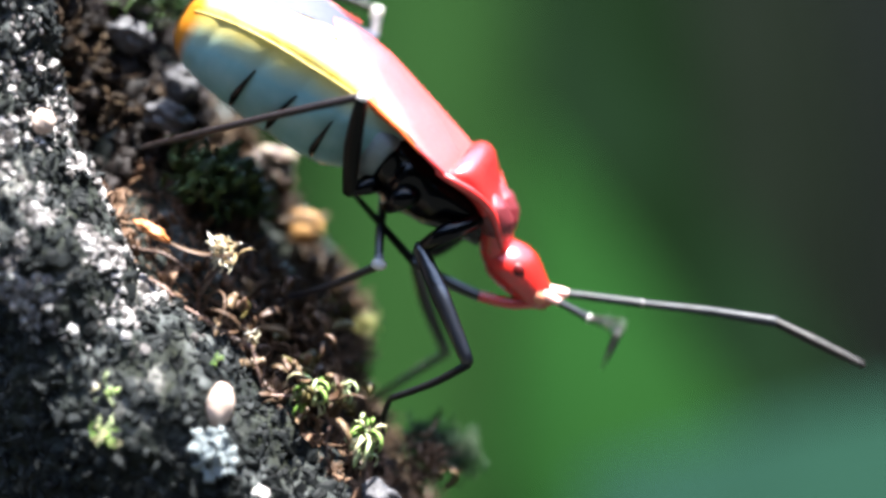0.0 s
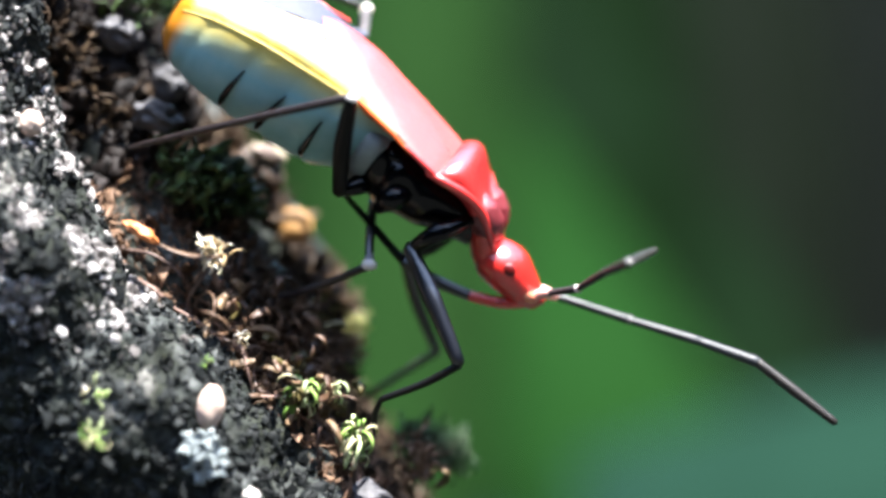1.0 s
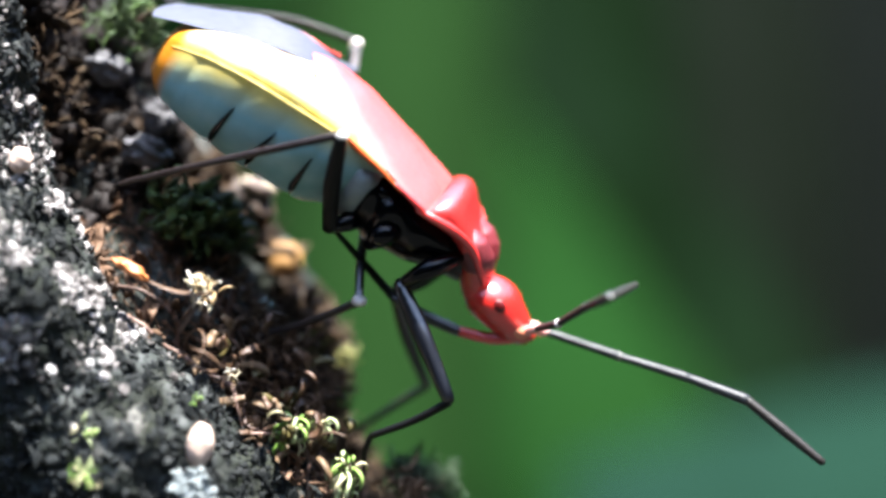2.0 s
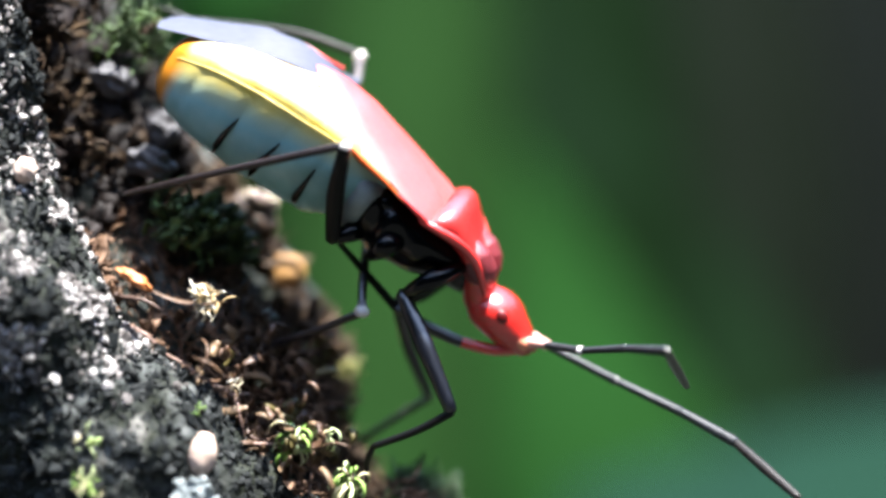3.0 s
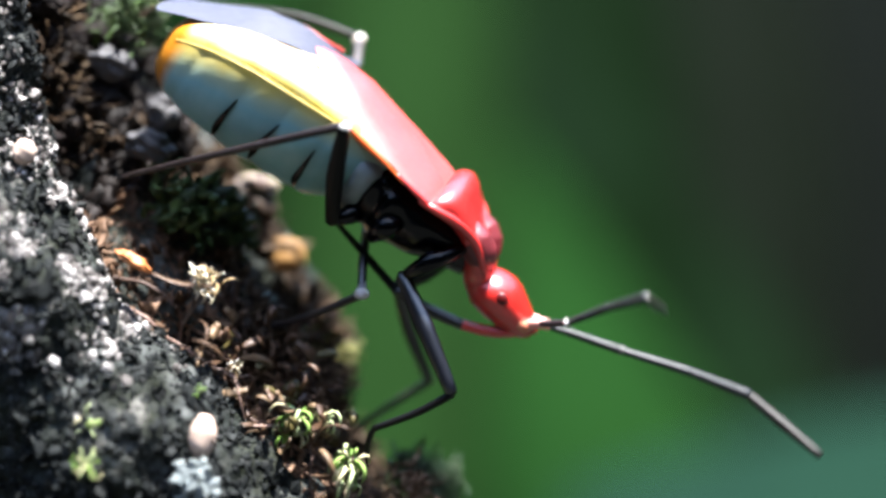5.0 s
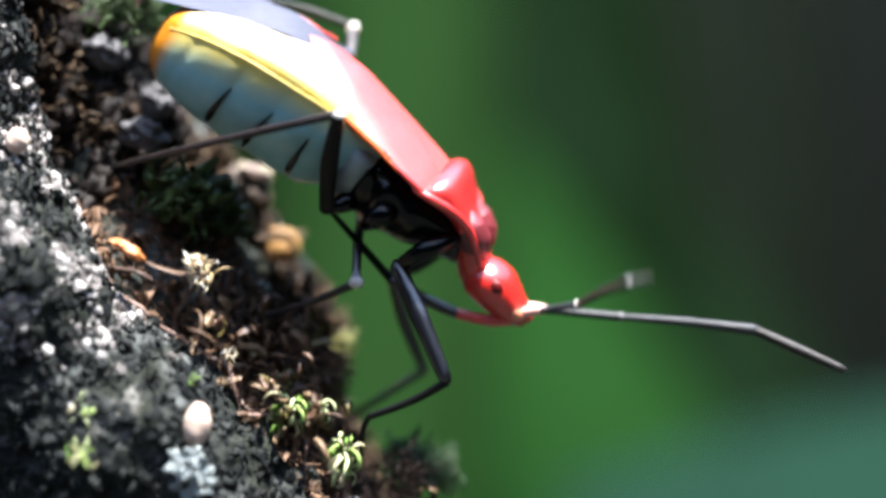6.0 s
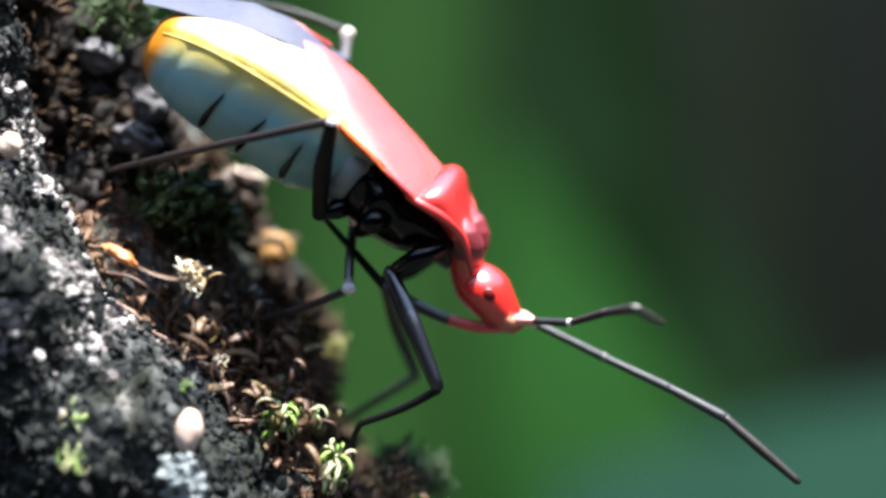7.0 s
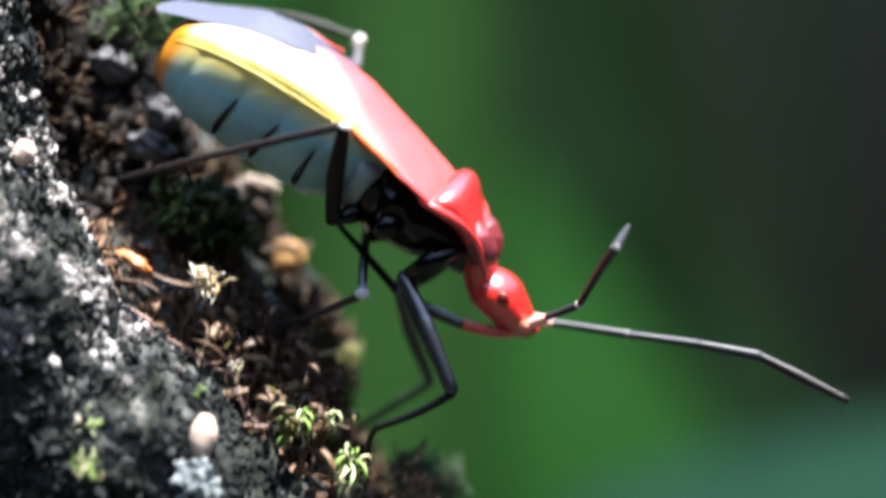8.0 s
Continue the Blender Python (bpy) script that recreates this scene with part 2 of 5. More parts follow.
# Mostly near black: the crevice's shade is put into the crumb tones.
SHADED_CRUMBS = islands("bark_crumbs", [(0.002142, 0.001462, 0.00127), (0.004284, 0.002742, 0.002309), (0.00714, 0.00457, 0.003463), (0.01142, 0.00731, 0.00577), (0.02142, 0.01645, 0.01616), (0.0714, 0.05788, 0.0577)], 0.65, 0.3, 0.05, Specular_IOR_Level=0.2)
# Darker copy of the litter, with shade put into the colour.
DIM_DEAD_MOSS = islands("dim_dead_moss", [(0.016, 0.011, 0.008), (0.035, 0.022, 0.013), (0.06, 0.036, 0.02), (0.12, 0.08, 0.045)], 0.6, Specular_IOR_Level=0.2)
DEAD_LEAF = plain("dead_leaf", (0.09, 0.05, 0.028), 0.5, 0.4, 0.6, 0.05)
CURLS = [plain("curl_brown", (0.07, 0.036, 0.019), 0.5, 0.3, 0.6, 0.05), plain("curl_olive", (0.075, 0.06, 0.018), 0.5, 0.3, 0.6, 0.05), plain("curl_tan", (0.15, 0.095, 0.05), 0.5, 0.3, 0.5, 0.05)]
DULL_LEAF = plain("dull_leaf", (0.22, 0.28, 0.24), 0.4, 0.5, 0.4, 0.05)
ROOTS = [plain("root_dark", (0.035, 0.018, 0.012), 0.5, 0.3, 0.5), plain("root_brown", (0.09, 0.05, 0.035), 0.5, 0.3, 0.5), plain("root_pale", (0.24, 0.15, 0.12), 0.5, 0.3, 0.5)]
SHELL = plain("egg_case", (0.6, 0.45, 0.37), 0.4, 0.5, 0.3, 0.05)
PINKISH = plain("pinkish", (0.08, 0.052, 0.036), 0.5, 0.3, 0.45, 0.08)
AMBER = plain("amber", (0.4, 0.215, 0.075), 0.5, 0.4, 0.35, 0.08)
RUST = plain("rust", (0.5, 0.17, 0.05), 0.5, 0.2, 0.4)
STONE = plain("stone", (0.055, 0.053, 0.058), 0.6, 0.3, 0.6, 0.1)
LEAF = plain("leaf_green", (0.0062, 0.02, 0.0043), 0.9, 40.0, 0.25, 0.3, Specular_IOR_Level=0.02)
LOW_LEAF = plain("leaf_fresh", (0.0064, 0.028, 0.0055), 0.9, 40.0, 0.25, 0.3, Specular_IOR_Level=0.02)
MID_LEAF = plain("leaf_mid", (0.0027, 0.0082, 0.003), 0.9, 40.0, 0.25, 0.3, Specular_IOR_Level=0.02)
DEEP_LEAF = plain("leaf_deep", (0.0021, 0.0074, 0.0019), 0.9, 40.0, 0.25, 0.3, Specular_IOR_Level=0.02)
# Shade on the rearmost leaf is put into this darker green.
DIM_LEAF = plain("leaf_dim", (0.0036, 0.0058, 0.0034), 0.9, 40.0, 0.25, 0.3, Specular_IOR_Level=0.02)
TEAL_LEAF = plain("leaf_bluish", (0.0066, 0.022, 0.0145), 0.9, 40.0, 0.25, 0.3, Specular_IOR_Level=0.02)
FOREST = plain("forest_shade", (0.043, 0.041, 0.02), 0.9, 600.0, 0.5, 5.0)
# The forest floor's shade is put into this very dark soil colour.
SOIL = plain("soil", (0.011, 0.013, 0.011), 0.95, 60.0, 0.5, 4.0)


# ---- mesh helpers ----
def world_of(ob):
    m = ob.matrix_basis.copy()
    while ob.parent:
        ob = ob.parent
        m = ob.matrix_basis @ m
    return m


def part(name, bm, material, parent, label="", placed=True, smooth=True):
    """Link a bmesh in millimetres as one mesh object under a thing. placed: its places are measured from SPOT."""
    bmesh.ops.recalc_face_normals(bm, faces=bm.faces)
    for f in bm.faces:
        f.smooth = smooth
    for v in bm.verts:
        v.co *= MM
    if placed:
        shift = SPOT if parent is None else SPOT - world_of(parent).translation
        for v in bm.verts:
            v.co += shift
    data = bpy.data.meshes.new(name)
    bm.to_mesh(data)
    bm.free()
    data.materials.append(material)
    ob = new(name, data)
    ob.parent = parent
    return tagged(ob, label) if label else ob


def thing(name, place, label, category, group="", turn=(0, 0, 0)):
    """An Empty at the thing's base, place in millimetres from SPOT."""
    ob = new(name)
    ob.empty_display_size = 0.001
    ob.matrix_basis = Matrix.Translation(SPOT + Vector(place) * MM) @ pose(0, 0, 0, *turn)
    return tagged(ob, label, category, group)


def loft(bm, rings):
    made = [[bm.verts.new(p) for p in ring] for ring in rings]
    for a, b in zip(made, made[1:]):
        for i in range(len(a)):
            j = (i + 1) % len(a)
            bm.faces.new((a[i], a[j], b[j], b[i]))
    bm.faces.new(made[0])
    bm.faces.new(made[-1])
    return bm


def tube(points, radii, sides=12, bm=None):
    """A round rod along points, its thickness gliding from radius to radius, with rounded ends."""
    bm = bm or bmesh.new()
    points = [Vector(p) for p in points]
    dense, width = [], []
    n = 6 if len(points) < 6 else 3
    for k in range(len(points) - 1):
        p0, p1, p2, p3 = points[max(k - 1, 0)], points[k], points[k + 1], points[min(k + 2, len(points) - 1)]
        for i in range(n):
            u = i / n
            dense.append(0.5 * (2 * p1 + (p2 - p0) * u + (2 * p0 - 5 * p1 + 4 * p2 - p3) * u * u + (3 * p1 - p0 - 3 * p2 + p3) * u ** 3))
            width.append(radii[k] + (radii[k + 1] - radii[k]) * u)
    dense.append(points[-1])
    width.append(radii[-1])
    first, last = (dense[0] - dense[1]).normalized(), (dense[-1] - dense[-2]).normalized()
    r0, r1 = width[0], width[-1]
    dense = [dense[0] + first * r0 * 0.7] + dense + [dense[-1] + last * r1 * 0.7]
    width = [r0 * 0.35] + width + [r1 * 0.35]
    side = None
    rings = []
    for i, p in enumerate(dense):
        along = (dense[min(i + 1, len(dense) - 1)] - dense[max(i - 1, 0)]).normalized()
        if side is None:
            side = along.orthogonal().normalized()
        side = (side - along * side.dot(along)).normalized()
        other = along.cross(side)
        rings.append([p + (side * math.cos(a) + other * math.sin(a)) * width[i] for a in (2 * math.pi * j / sides for j in range(sides))])
    return loft(bm, rings)


def blob(centre, size, turn=(0, 0, 0), detail=2, rough=0.12, seed=0, freq=1.2, bm=None):
    """A lumpy rounded lump of the given half-sizes."""
    bm = bm or bmesh.new()
    m = pose(*centre, *turn)
    made = bmesh.ops.create_icosphere(bm, subdivisions=detail, radius=1.0)["verts"]
    for v in made:
        v.co *= 1 + rough * noise.noise(v.co * freq + Vector((seed * 3.1, seed * 1.7, 0)))
        v.co = m @ Vector((v.co.x * size[0], v.co.y * size[1], v.co.z * size[2]))
    return bm


def blade(bm, root, way, length, width, curl, thick=0.02, twist=0.0, steps=5, face=None):
    """One thin curling leaflet with two sides, a fold and an edge. face: the way that its upper side looks."""
    way = Vector(way).normalized()
    side = Vector(face).cross(way).normalized() if face else way.orthogonal().normalized()
    side.rotate(Matrix.Rotation(twist, 3, way))
    up = way.cross(side)
    p, rows = Vector(root), []
    for i in range(steps + 1):
        u = i / steps
        w = width * (0.35 + 1.3 * u) * (1 - u) ** 0.6 if u < 1 else 0.0
        w = max(w, width * 0.06)
        rows.append([p - side * w + up * w * 0.35, p - up * thick, p + side * w + up * w * 0.35, p + up * thick])
        p = p + way * (length / steps)
        way = (way + up * curl / steps).normalized()
        up = way.cross(side).normalized()
    loft(bm, rows)


# ---- trunk ----
DOWN = Vector((0.53, 0.0, -0.848))     # along the trunk, head-down
OUT = Vector((0.848, 0.0, 0.53))       # out of the bark


def flank(s):
    """The trunk's outline across its axis: (outwards, depth) at the run s from the ridge, towards the back plus."""
    keys = [(-90, -72, 12), (-60, -61, 11), (-34, -39.5, 4.5), (-16, -23.4, 1.2), (-7, -15.1, -2.3), (-3.4, -11.75, -3.6), (-2, -10.4, -3.65), (-1, -9.5, -3.35), (0, -8.8, -2.7),
            (1.5, -7.9, -1.5), (3, -6.9, 0.0), (6, -5.4, 2.6), (9, -4.9, 5.6), (14, -5.6, 10.5), (24, -10, 19), (44, -26, 31), (70, -50, 38), (95, -70, 26), (110, -76, 18)]
    xs = [k[0] for k in keys]
    return np.interp(s, xs, [k[1] for k in keys]), np.interp(s, xs, [k[2] for k in keys])


def hash3(i, j, k, salt):
    n = (i * 374761393 + j * 668265263 + k * 2147483647 + salt * 974711) & 0x7FFFFFFF
    n = ((n ^ (n >> 13)) * 1274126177) & 0x7FFFFFFF
    return ((n ^ (n >> 16)) & 0xFFFFF) / float(0xFFFFF)


def value_noise(p, size, salt=0):
    q = p / size
    f = np.floor(q).astype(np.int64)
    u = q - f
    u = u * u * (3 - 2 * u)
    total = np.zeros(len(p))
    for dx in (0, 1):
        for dy in (0, 1):
            for dz in (0, 1):
                w = (u[:, 0] if dx else 1 - u[:, 0]) * (u[:, 1] if dy else 1 - u[:, 1]) * (u[:, 2] if dz else 1 - u[:, 2])
                total += w * hash3(f[:, 0] + dx, f[:, 1] + dy, f[:, 2] + dz, salt)
    return total - 0.5


def cell_noise(p, size, salt=0):
    """Distance to the nearest of scattered points, and that point's own random number."""
    q = p / size
    f = np.floor(q).astype(np.int64)
    best, own = np.full(len(p), 9.0), np.zeros(len(p))
    for dx in (-1, 0, 1):
        for dy in (-1, 0, 1):
            for dz in (-1, 0, 1):
                c = f + np.array([dx, dy, dz])
                at = np.stack([c[:, k] + hash3(c[:, 0], c[:, 1], c[:, 2], salt + k) for k in range(3)], 1)
                d = np.linalg.norm(at - q, axis=1)
                near = d < best
                best = np.where(near, d, best)
                own = np.where(near, hash3(c[:, 0], c[:, 1], c[:, 2], salt + 7), own)
    return best, own


def bark_points(a, s):
    """Places on the bark for runs a along the trunk and s across it, with its relief."""
    h, y = flank(s)
    h0, y0 = flank(s - 0.05)
    h1, y1 = flank(s + 0.05)
    nh, ny = (y1 - y0), -(h1 - h0)
    length = np.hypot(nh, ny) + 1e-9
    nh, ny = nh / length, ny / length
    fade = np.clip((40 - np.abs(a)) / 20, 0.15, 1)
    h = h + 0.55 * np.sin(a * 0.23 + 0.6) * fade
    h = h - np.interp(a, [0.6, 2.6, 4.6, 12], [0, 1.9, 2.3, 2.4]) * np.clip((s - 2.5) / 3, 0, 1) * fade
    h = h + np.interp(a, [-17, -13, -9, -6], [3.2, 2.1, 0.5, 0]) * np.clip((4.2 - s) / 3, 0, 1)
    base = np.stack([a, h, y], 1)
    bump = 2.2 * value_noise(base, 7.0, 1) + 1.2 * value_noise(base, 3.0, 2) + 0.7 * value_noise(base, 1.3, 3)
    d, own = cell_noise(base + 0.25 * value_noise(base, 0.7, 5)[:, None], 0.75, 11)
    warp = base + 0.5 * np.stack([value_noise(base, 0.55, 41), value_noise(base, 0.55, 42), value_noise(base, 0.55, 43)], 1)
    d3, own3 = cell_noise(warp, 1.1, 51)
    grains = (0.16 + 0.2 * own) * np.clip(0.62 - d, 0, 1) + 0.36 * own3 * np.clip(0.75 - d3, 0, 0.4)
    d2, own2 = cell_noise(base, 0.33, 31)
    grains += 0.1 * own2 * np.clip(0.6 - d2, 0, 1) + 0.2 * value_noise(base, 0.6, 6)
    seam = np.exp(-((s - 2.1 - 0.8 * np.sin(a * 0.5)) / 0.8) ** 2) * (0.9 + 2.0 * np.clip((-a - 6) / 4, 0, 1))
    hollow = 0.9 * np.exp(-((a + 2.6) ** 2 + (s - 5.8) ** 2) / 1.5)
    knob = 0.45 * np.exp(-((a + 4.5) ** 2 + (s + 1.9) ** 2) / 2.4)
    bump = bump * 0.75 + grains - seam - hollow + knob
    h, y = h + nh * bump, y + ny * bump
    return np.outer(a, DOWN) + np.outer(h, OUT) + np.outer(y, (0, 1, 0))


def axis_steps(lo, hi, step, far_lo, far_hi, grow=1.22):
    values = list(np.arange(lo, hi, step))
    d, v = step, lo
    while v > far_lo:
        d *= grow
        v -= d
        values.insert(0, v)
    d, v = step, values[-1]
    while v < far_hi:
        d *= grow
        v += d
        values.append(v)
    return np.array(values)


def build_trunk():
    along = axis_steps(-18, 11, 0.085, -1700, 1560)
    across = axis_steps(-9, 13, 0.085, -89, 108)
    across = np.clip(across, -90, 110)
    a, s = np.meshgrid(along, across, indexing="ij")
    places = bark_points(a.ravel(), s.ravel()) * MM + np.array(SPOT)
    n, m = len(along), len(across)
    faces = []
    for i in range(n - 1):
        for j in range(m):
            k = (j + 1) % m
            faces.append((i * m + j, i * m + k, (i + 1) * m + k, (i + 1) * m + j))
    faces.append(tuple(range(m)))
    faces.append(tuple(range((n - 1) * m, n * m))[::-1])
    data = bpy.data.meshes.new("tree_trunk")
    data.from_pydata(places.tolist(), [], faces)
    data.polygons.foreach_set("use_smooth", [True] * len(faces))
    data.materials.append(BARK)
    return tagged(new("tree_trunk", data), "leaning tree trunk with grey crusty lichen-covered bark", "tree trunk", kind="structure")


trunk = build_trunk()


def bark_at(a, s):
    """A place on the bark in millimetres, and the way out of it."""
    p, p1, p2 = (Vector(x) for x in bark_points(np.array([a, a + 0.6, a]), np.array([s, s, s + 0.6])))
    out = (p1 - p).cross(p2 - p).normalized()
    if out.dot(OUT - Vector((0, 1, 0))) < 0:
        out = -out
    return p, out


# ---- the far surroundings ----
def build_ground():
    bm = bmesh.new()
    grid = bmesh.ops.create_grid(bm, x_segments=60, y_segments=60, size=1.0)["verts"]
    for v in grid:
        r = max(abs(v.co.x), abs(v.co.y))
        v.co = Vector((v.co.x, v.co.y, 0)) * (4000 + 300000 * r ** 4)
        v.co.z = -1300 + 60 * noise.noise(v.co * 0.0015)
    return tagged(part("ground", bm, SOIL, None), "forest floor with soil and low grass, shade put into its colour", "ground", kind="structure")


def build_backdrop():
    bm = bmesh.new()
    rings = []
    for z in (-1400, -400, 400, 1100, 1800, 2500):
        rings.append([(math.cos(t) * (4700 - 0.3 * z + 150 * math.sin(5 * t)), math.sin(t) * (4700 - 0.3 * z + 150 * math.sin(5 * t)), z) for t in (radians(360 * i / 72) for i in range(73))])
    made = [[bm.verts.new(p) for p in ring] for ring in rings]
    for a, b in zip(made, made[1:]):
        for i in range(72):
            bm.faces.new((a[i], a[i + 1], b[i + 1], b[i]))
    return tagged(part("backdrop", bm, FOREST, None), "dark green wall of distant forest", "backdrop", kind="structure")


def big_leaf(name, root, way, length, width, curl, material, label, face=(0, -1, 0.16)):
    """A broad leaf on a long stem that rises from the ground."""
    bm = bmesh.new()
    blade(bm, (0, 0, 0), way, length, width, curl, thick=length * 0.004, steps=14, face=face)
    plant = thing(name, root, label, "plant")
    part("leaf_blade", bm, material, plant, placed=False)
    way = Vector(way).normalized()
    drop = -1330 - root[2]
    part("stem", tube([(0, 0, 0), way * -30 + Vector((0, 4, -30)), way * -60 + Vector((0, 30, drop * 0.3)), way * -50 + Vector((0, 45, drop))], [2.2, 2.5, 3.5, 4.5]), material, plant, placed=False)
    return plant


def build_far():
    build_ground()
    build_backdrop()
    big_leaf("broad_leaf_plant", (-22, 230, -120), (0.04, 0.75, 1), 330, 46, -0.1, LEAF, "broad upright green leaf in the blurred distance")
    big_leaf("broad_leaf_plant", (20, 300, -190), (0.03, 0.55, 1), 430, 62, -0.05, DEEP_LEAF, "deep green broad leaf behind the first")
    big_leaf("broad_leaf_plant", (141, 170, -330), (-0.36, 0.85, 0.65), 540, 95, 0.9, LOW_LEAF, "fresh green broad leaf lower down")
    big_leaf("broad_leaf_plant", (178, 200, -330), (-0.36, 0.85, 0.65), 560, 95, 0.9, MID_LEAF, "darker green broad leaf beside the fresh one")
    big_leaf("dim_leaf_plant", (46, 430, -230), (0.1, 0.5, 1), 480, 110, -0.1, DIM_LEAF, "dim green leaf further back, shade put into its colour")
    big_leaf("bluish_leaf_plant", (18, 200, -58), (1, 0.25, -0.02), 190, 52, 0.0, TEAL_LEAF, "broad bluish-green leaf held flat, low in the distance", face=(0, -0.92, 0.36))


build_far()

# ---- the bug ----
TAIL = Vector((-9.105, 0.0, 5.456))
FORE = Vector((0.824, 0.0, -0.566))
UP = Vector((0.566, 0.0, 0.824))
ROLL = radians(17)
BULGE = 0.12
RING_SEAMS = (1.35, 3.08, 4.45, 5.85)
# the abdomen's cross-sections: run from the tail, height of the lateral edge, half-width, rise above it, depth below it
ABDOMEN_ROWS = [(0.02, 0.9, 0.3, 0.4, 0.55), (0.22, 1.2, 0.88, 0.62, 1.28), (0.9, 1.62, 1.5, 0.7, 2.18), (2, 2.05, 2.1, 0.78, 2.76), (3.3, 2.3, 2.4, 0.8, 3.1), (4.6, 2.38, 2.45, 0.9, 3.12),
                (5.9, 2.4, 2.35, 0.5, 3.08), (6.6, 2.35, 2.2, 0.5, 2.72), (7.3, 2.2, 1.9, 0.45, 2.15), (7.9, 2.0, 1.4, 0.4, 1.5)]
SIDE = Vector((0, math.cos(ROLL), 0)) + Vector((0.566, 0, 0.824)) * math.sin(ROLL)
BACK = Vector((0.566, 0, 0.824)) * math.cos(ROLL) - Vector((0, math.sin(ROLL), 0))


def body(x, y, z):
    return TAIL + FORE * x + SIDE * y + BACK * z


def sections(rows, sides=36, steps=6, full=1.0, bulge=0.0):
    """A closed skin through cross-sections (x, height of the middle, half-width, half-height above, below)."""
    rings = []
    for k in range(len(rows) - 1):
        r0, r1, r2, r3 = (np.array(rows[min(max(k + d, 0), len(rows) - 1)]) for d in (-1, 0, 1, 2))
        for i in range(steps + (k == len(rows) - 2)):
            u = i / steps
            r = 0.5 * (2 * r1 + (r2 - r0) * u + (2 * r0 - 5 * r1 + 4 * r2 - r3) * u * u + (3 * r1 - r0 - 3 * r2 + r3) * u ** 3)
            ring = []
            for j in range(sides):
                t = 2 * math.pi * j / sides
                c, s = math.cos(t), math.sin(t)
                wide = 1.0 if s > 0 else 1.0 + bulge * abs(2 * s * c)
                ring.append(body(r[0], r[2] * c * wide, r[1] + (r[3] * s ** full if s > 0 else r[4] * s)))
            rings.append(ring)
    return loft(bmesh.new(), rings)


def sheet(x_of, z_of, y0, y1, nx, ny, thick):
    """A curved wing case of real thickness; x_of(u, y) and z_of(x, y) give its lie."""
    bm = bmesh.new()
    top, low = [], []
    for i in range(nx + 1):
        for j in range(ny + 1):
            u, y = i / nx, None
            v = j / ny
            y = y0(u) + (y1(u) - y0(u)) * v
            x = x_of(u, y)
            z = z_of(x, y)
            top.append(bm.verts.new(body(x, y, z)))
            low.append(bm.verts.new(body(x, y, z - thick)))
    w = ny + 1
    for i in range(nx):
        for j in range(ny):
            q = (i * w + j, i * w + j + 1, (i + 1) * w + j + 1, (i + 1) * w + j)
            bm.faces.new([top[k] for k in q])
            bm.faces.new([low[k] for k in reversed(q)])
    rim = [i * w for i in range(nx + 1)] + [nx * w + j for j in range(1, w)] + [i * w + ny for i in range(nx - 1, -1, -1)] + [j for j in range(ny - 1, 0, -1)]
    edge_top = [bm.verts.new(top[k].co) for k in rim]
    edge_low = [bm.verts.new(low[k].co) for k in rim]
    for i in range(len(rim)):
        j = (i + 1) % len(rim)
        bm.faces.new((edge_top[i], edge_top[j], edge_low[j], edge_low[i]))
    return bm


def wing_height(x, y):
    z = np.interp(x, [-0.6, 1.0, 2.5, 4.0, 6.0, 8.4, 9.3, 9.7], [1.62, 2.05, 2.6, 2.84, 2.66, 2.02, 1.78, 1.62])
    return float(z) + 0.75 - float(np.interp(x, [4, 6, 8], [1.35, 1.1, 0.75])) * (y / 2.45) ** 2


def wing_end(y):
    """Where the leathery part of the wing ends, across the body."""
    return 4.0 + 2.1 * (abs(y) / 2.05) ** 1.5


def membrane_height(x, y):
    """The folded membranes lie on the abdomen at their edge and slope up to a low roof."""
    z = np.interp(x, [-0.75, 0.2, 0.9, 2, 3.5, 5, 6], [1.62, 2.0, 2.28, 2.8, 3.12, 3.26, 3.2])
    rise = np.interp(x, [-0.75, 1, 3, 4, 5.2], [0.2, 0.4, 0.45, 0.3, 0.0])
    return float(z + rise * np.interp(y, [-1.0, 0.7, 1.0, 2.2], [0, 1, 1, -1]))


def belly_at(x, up):
    """A place on the abdomen's near flank, at the run x and the given height in its side view."""
    z, w, b = (np.interp(x, [r[0] for r in ABDOMEN_ROWS], [r[k] for r in ABDOMEN_ROWS]) for k in (1, 2, 4))
    turns = [radians(180 + 0.5 * i) for i in range(180)]
    out = lambda q: w * math.cos(q) * (1 + BULGE * abs(math.sin(2 * q)))
    t = min(turns, key=lambda q: abs(out(q) * math.sin(ROLL) + (z + b * math.sin(q)) * math.cos(ROLL) - up))
    return body(x, out(t), z + b * math.sin(t))


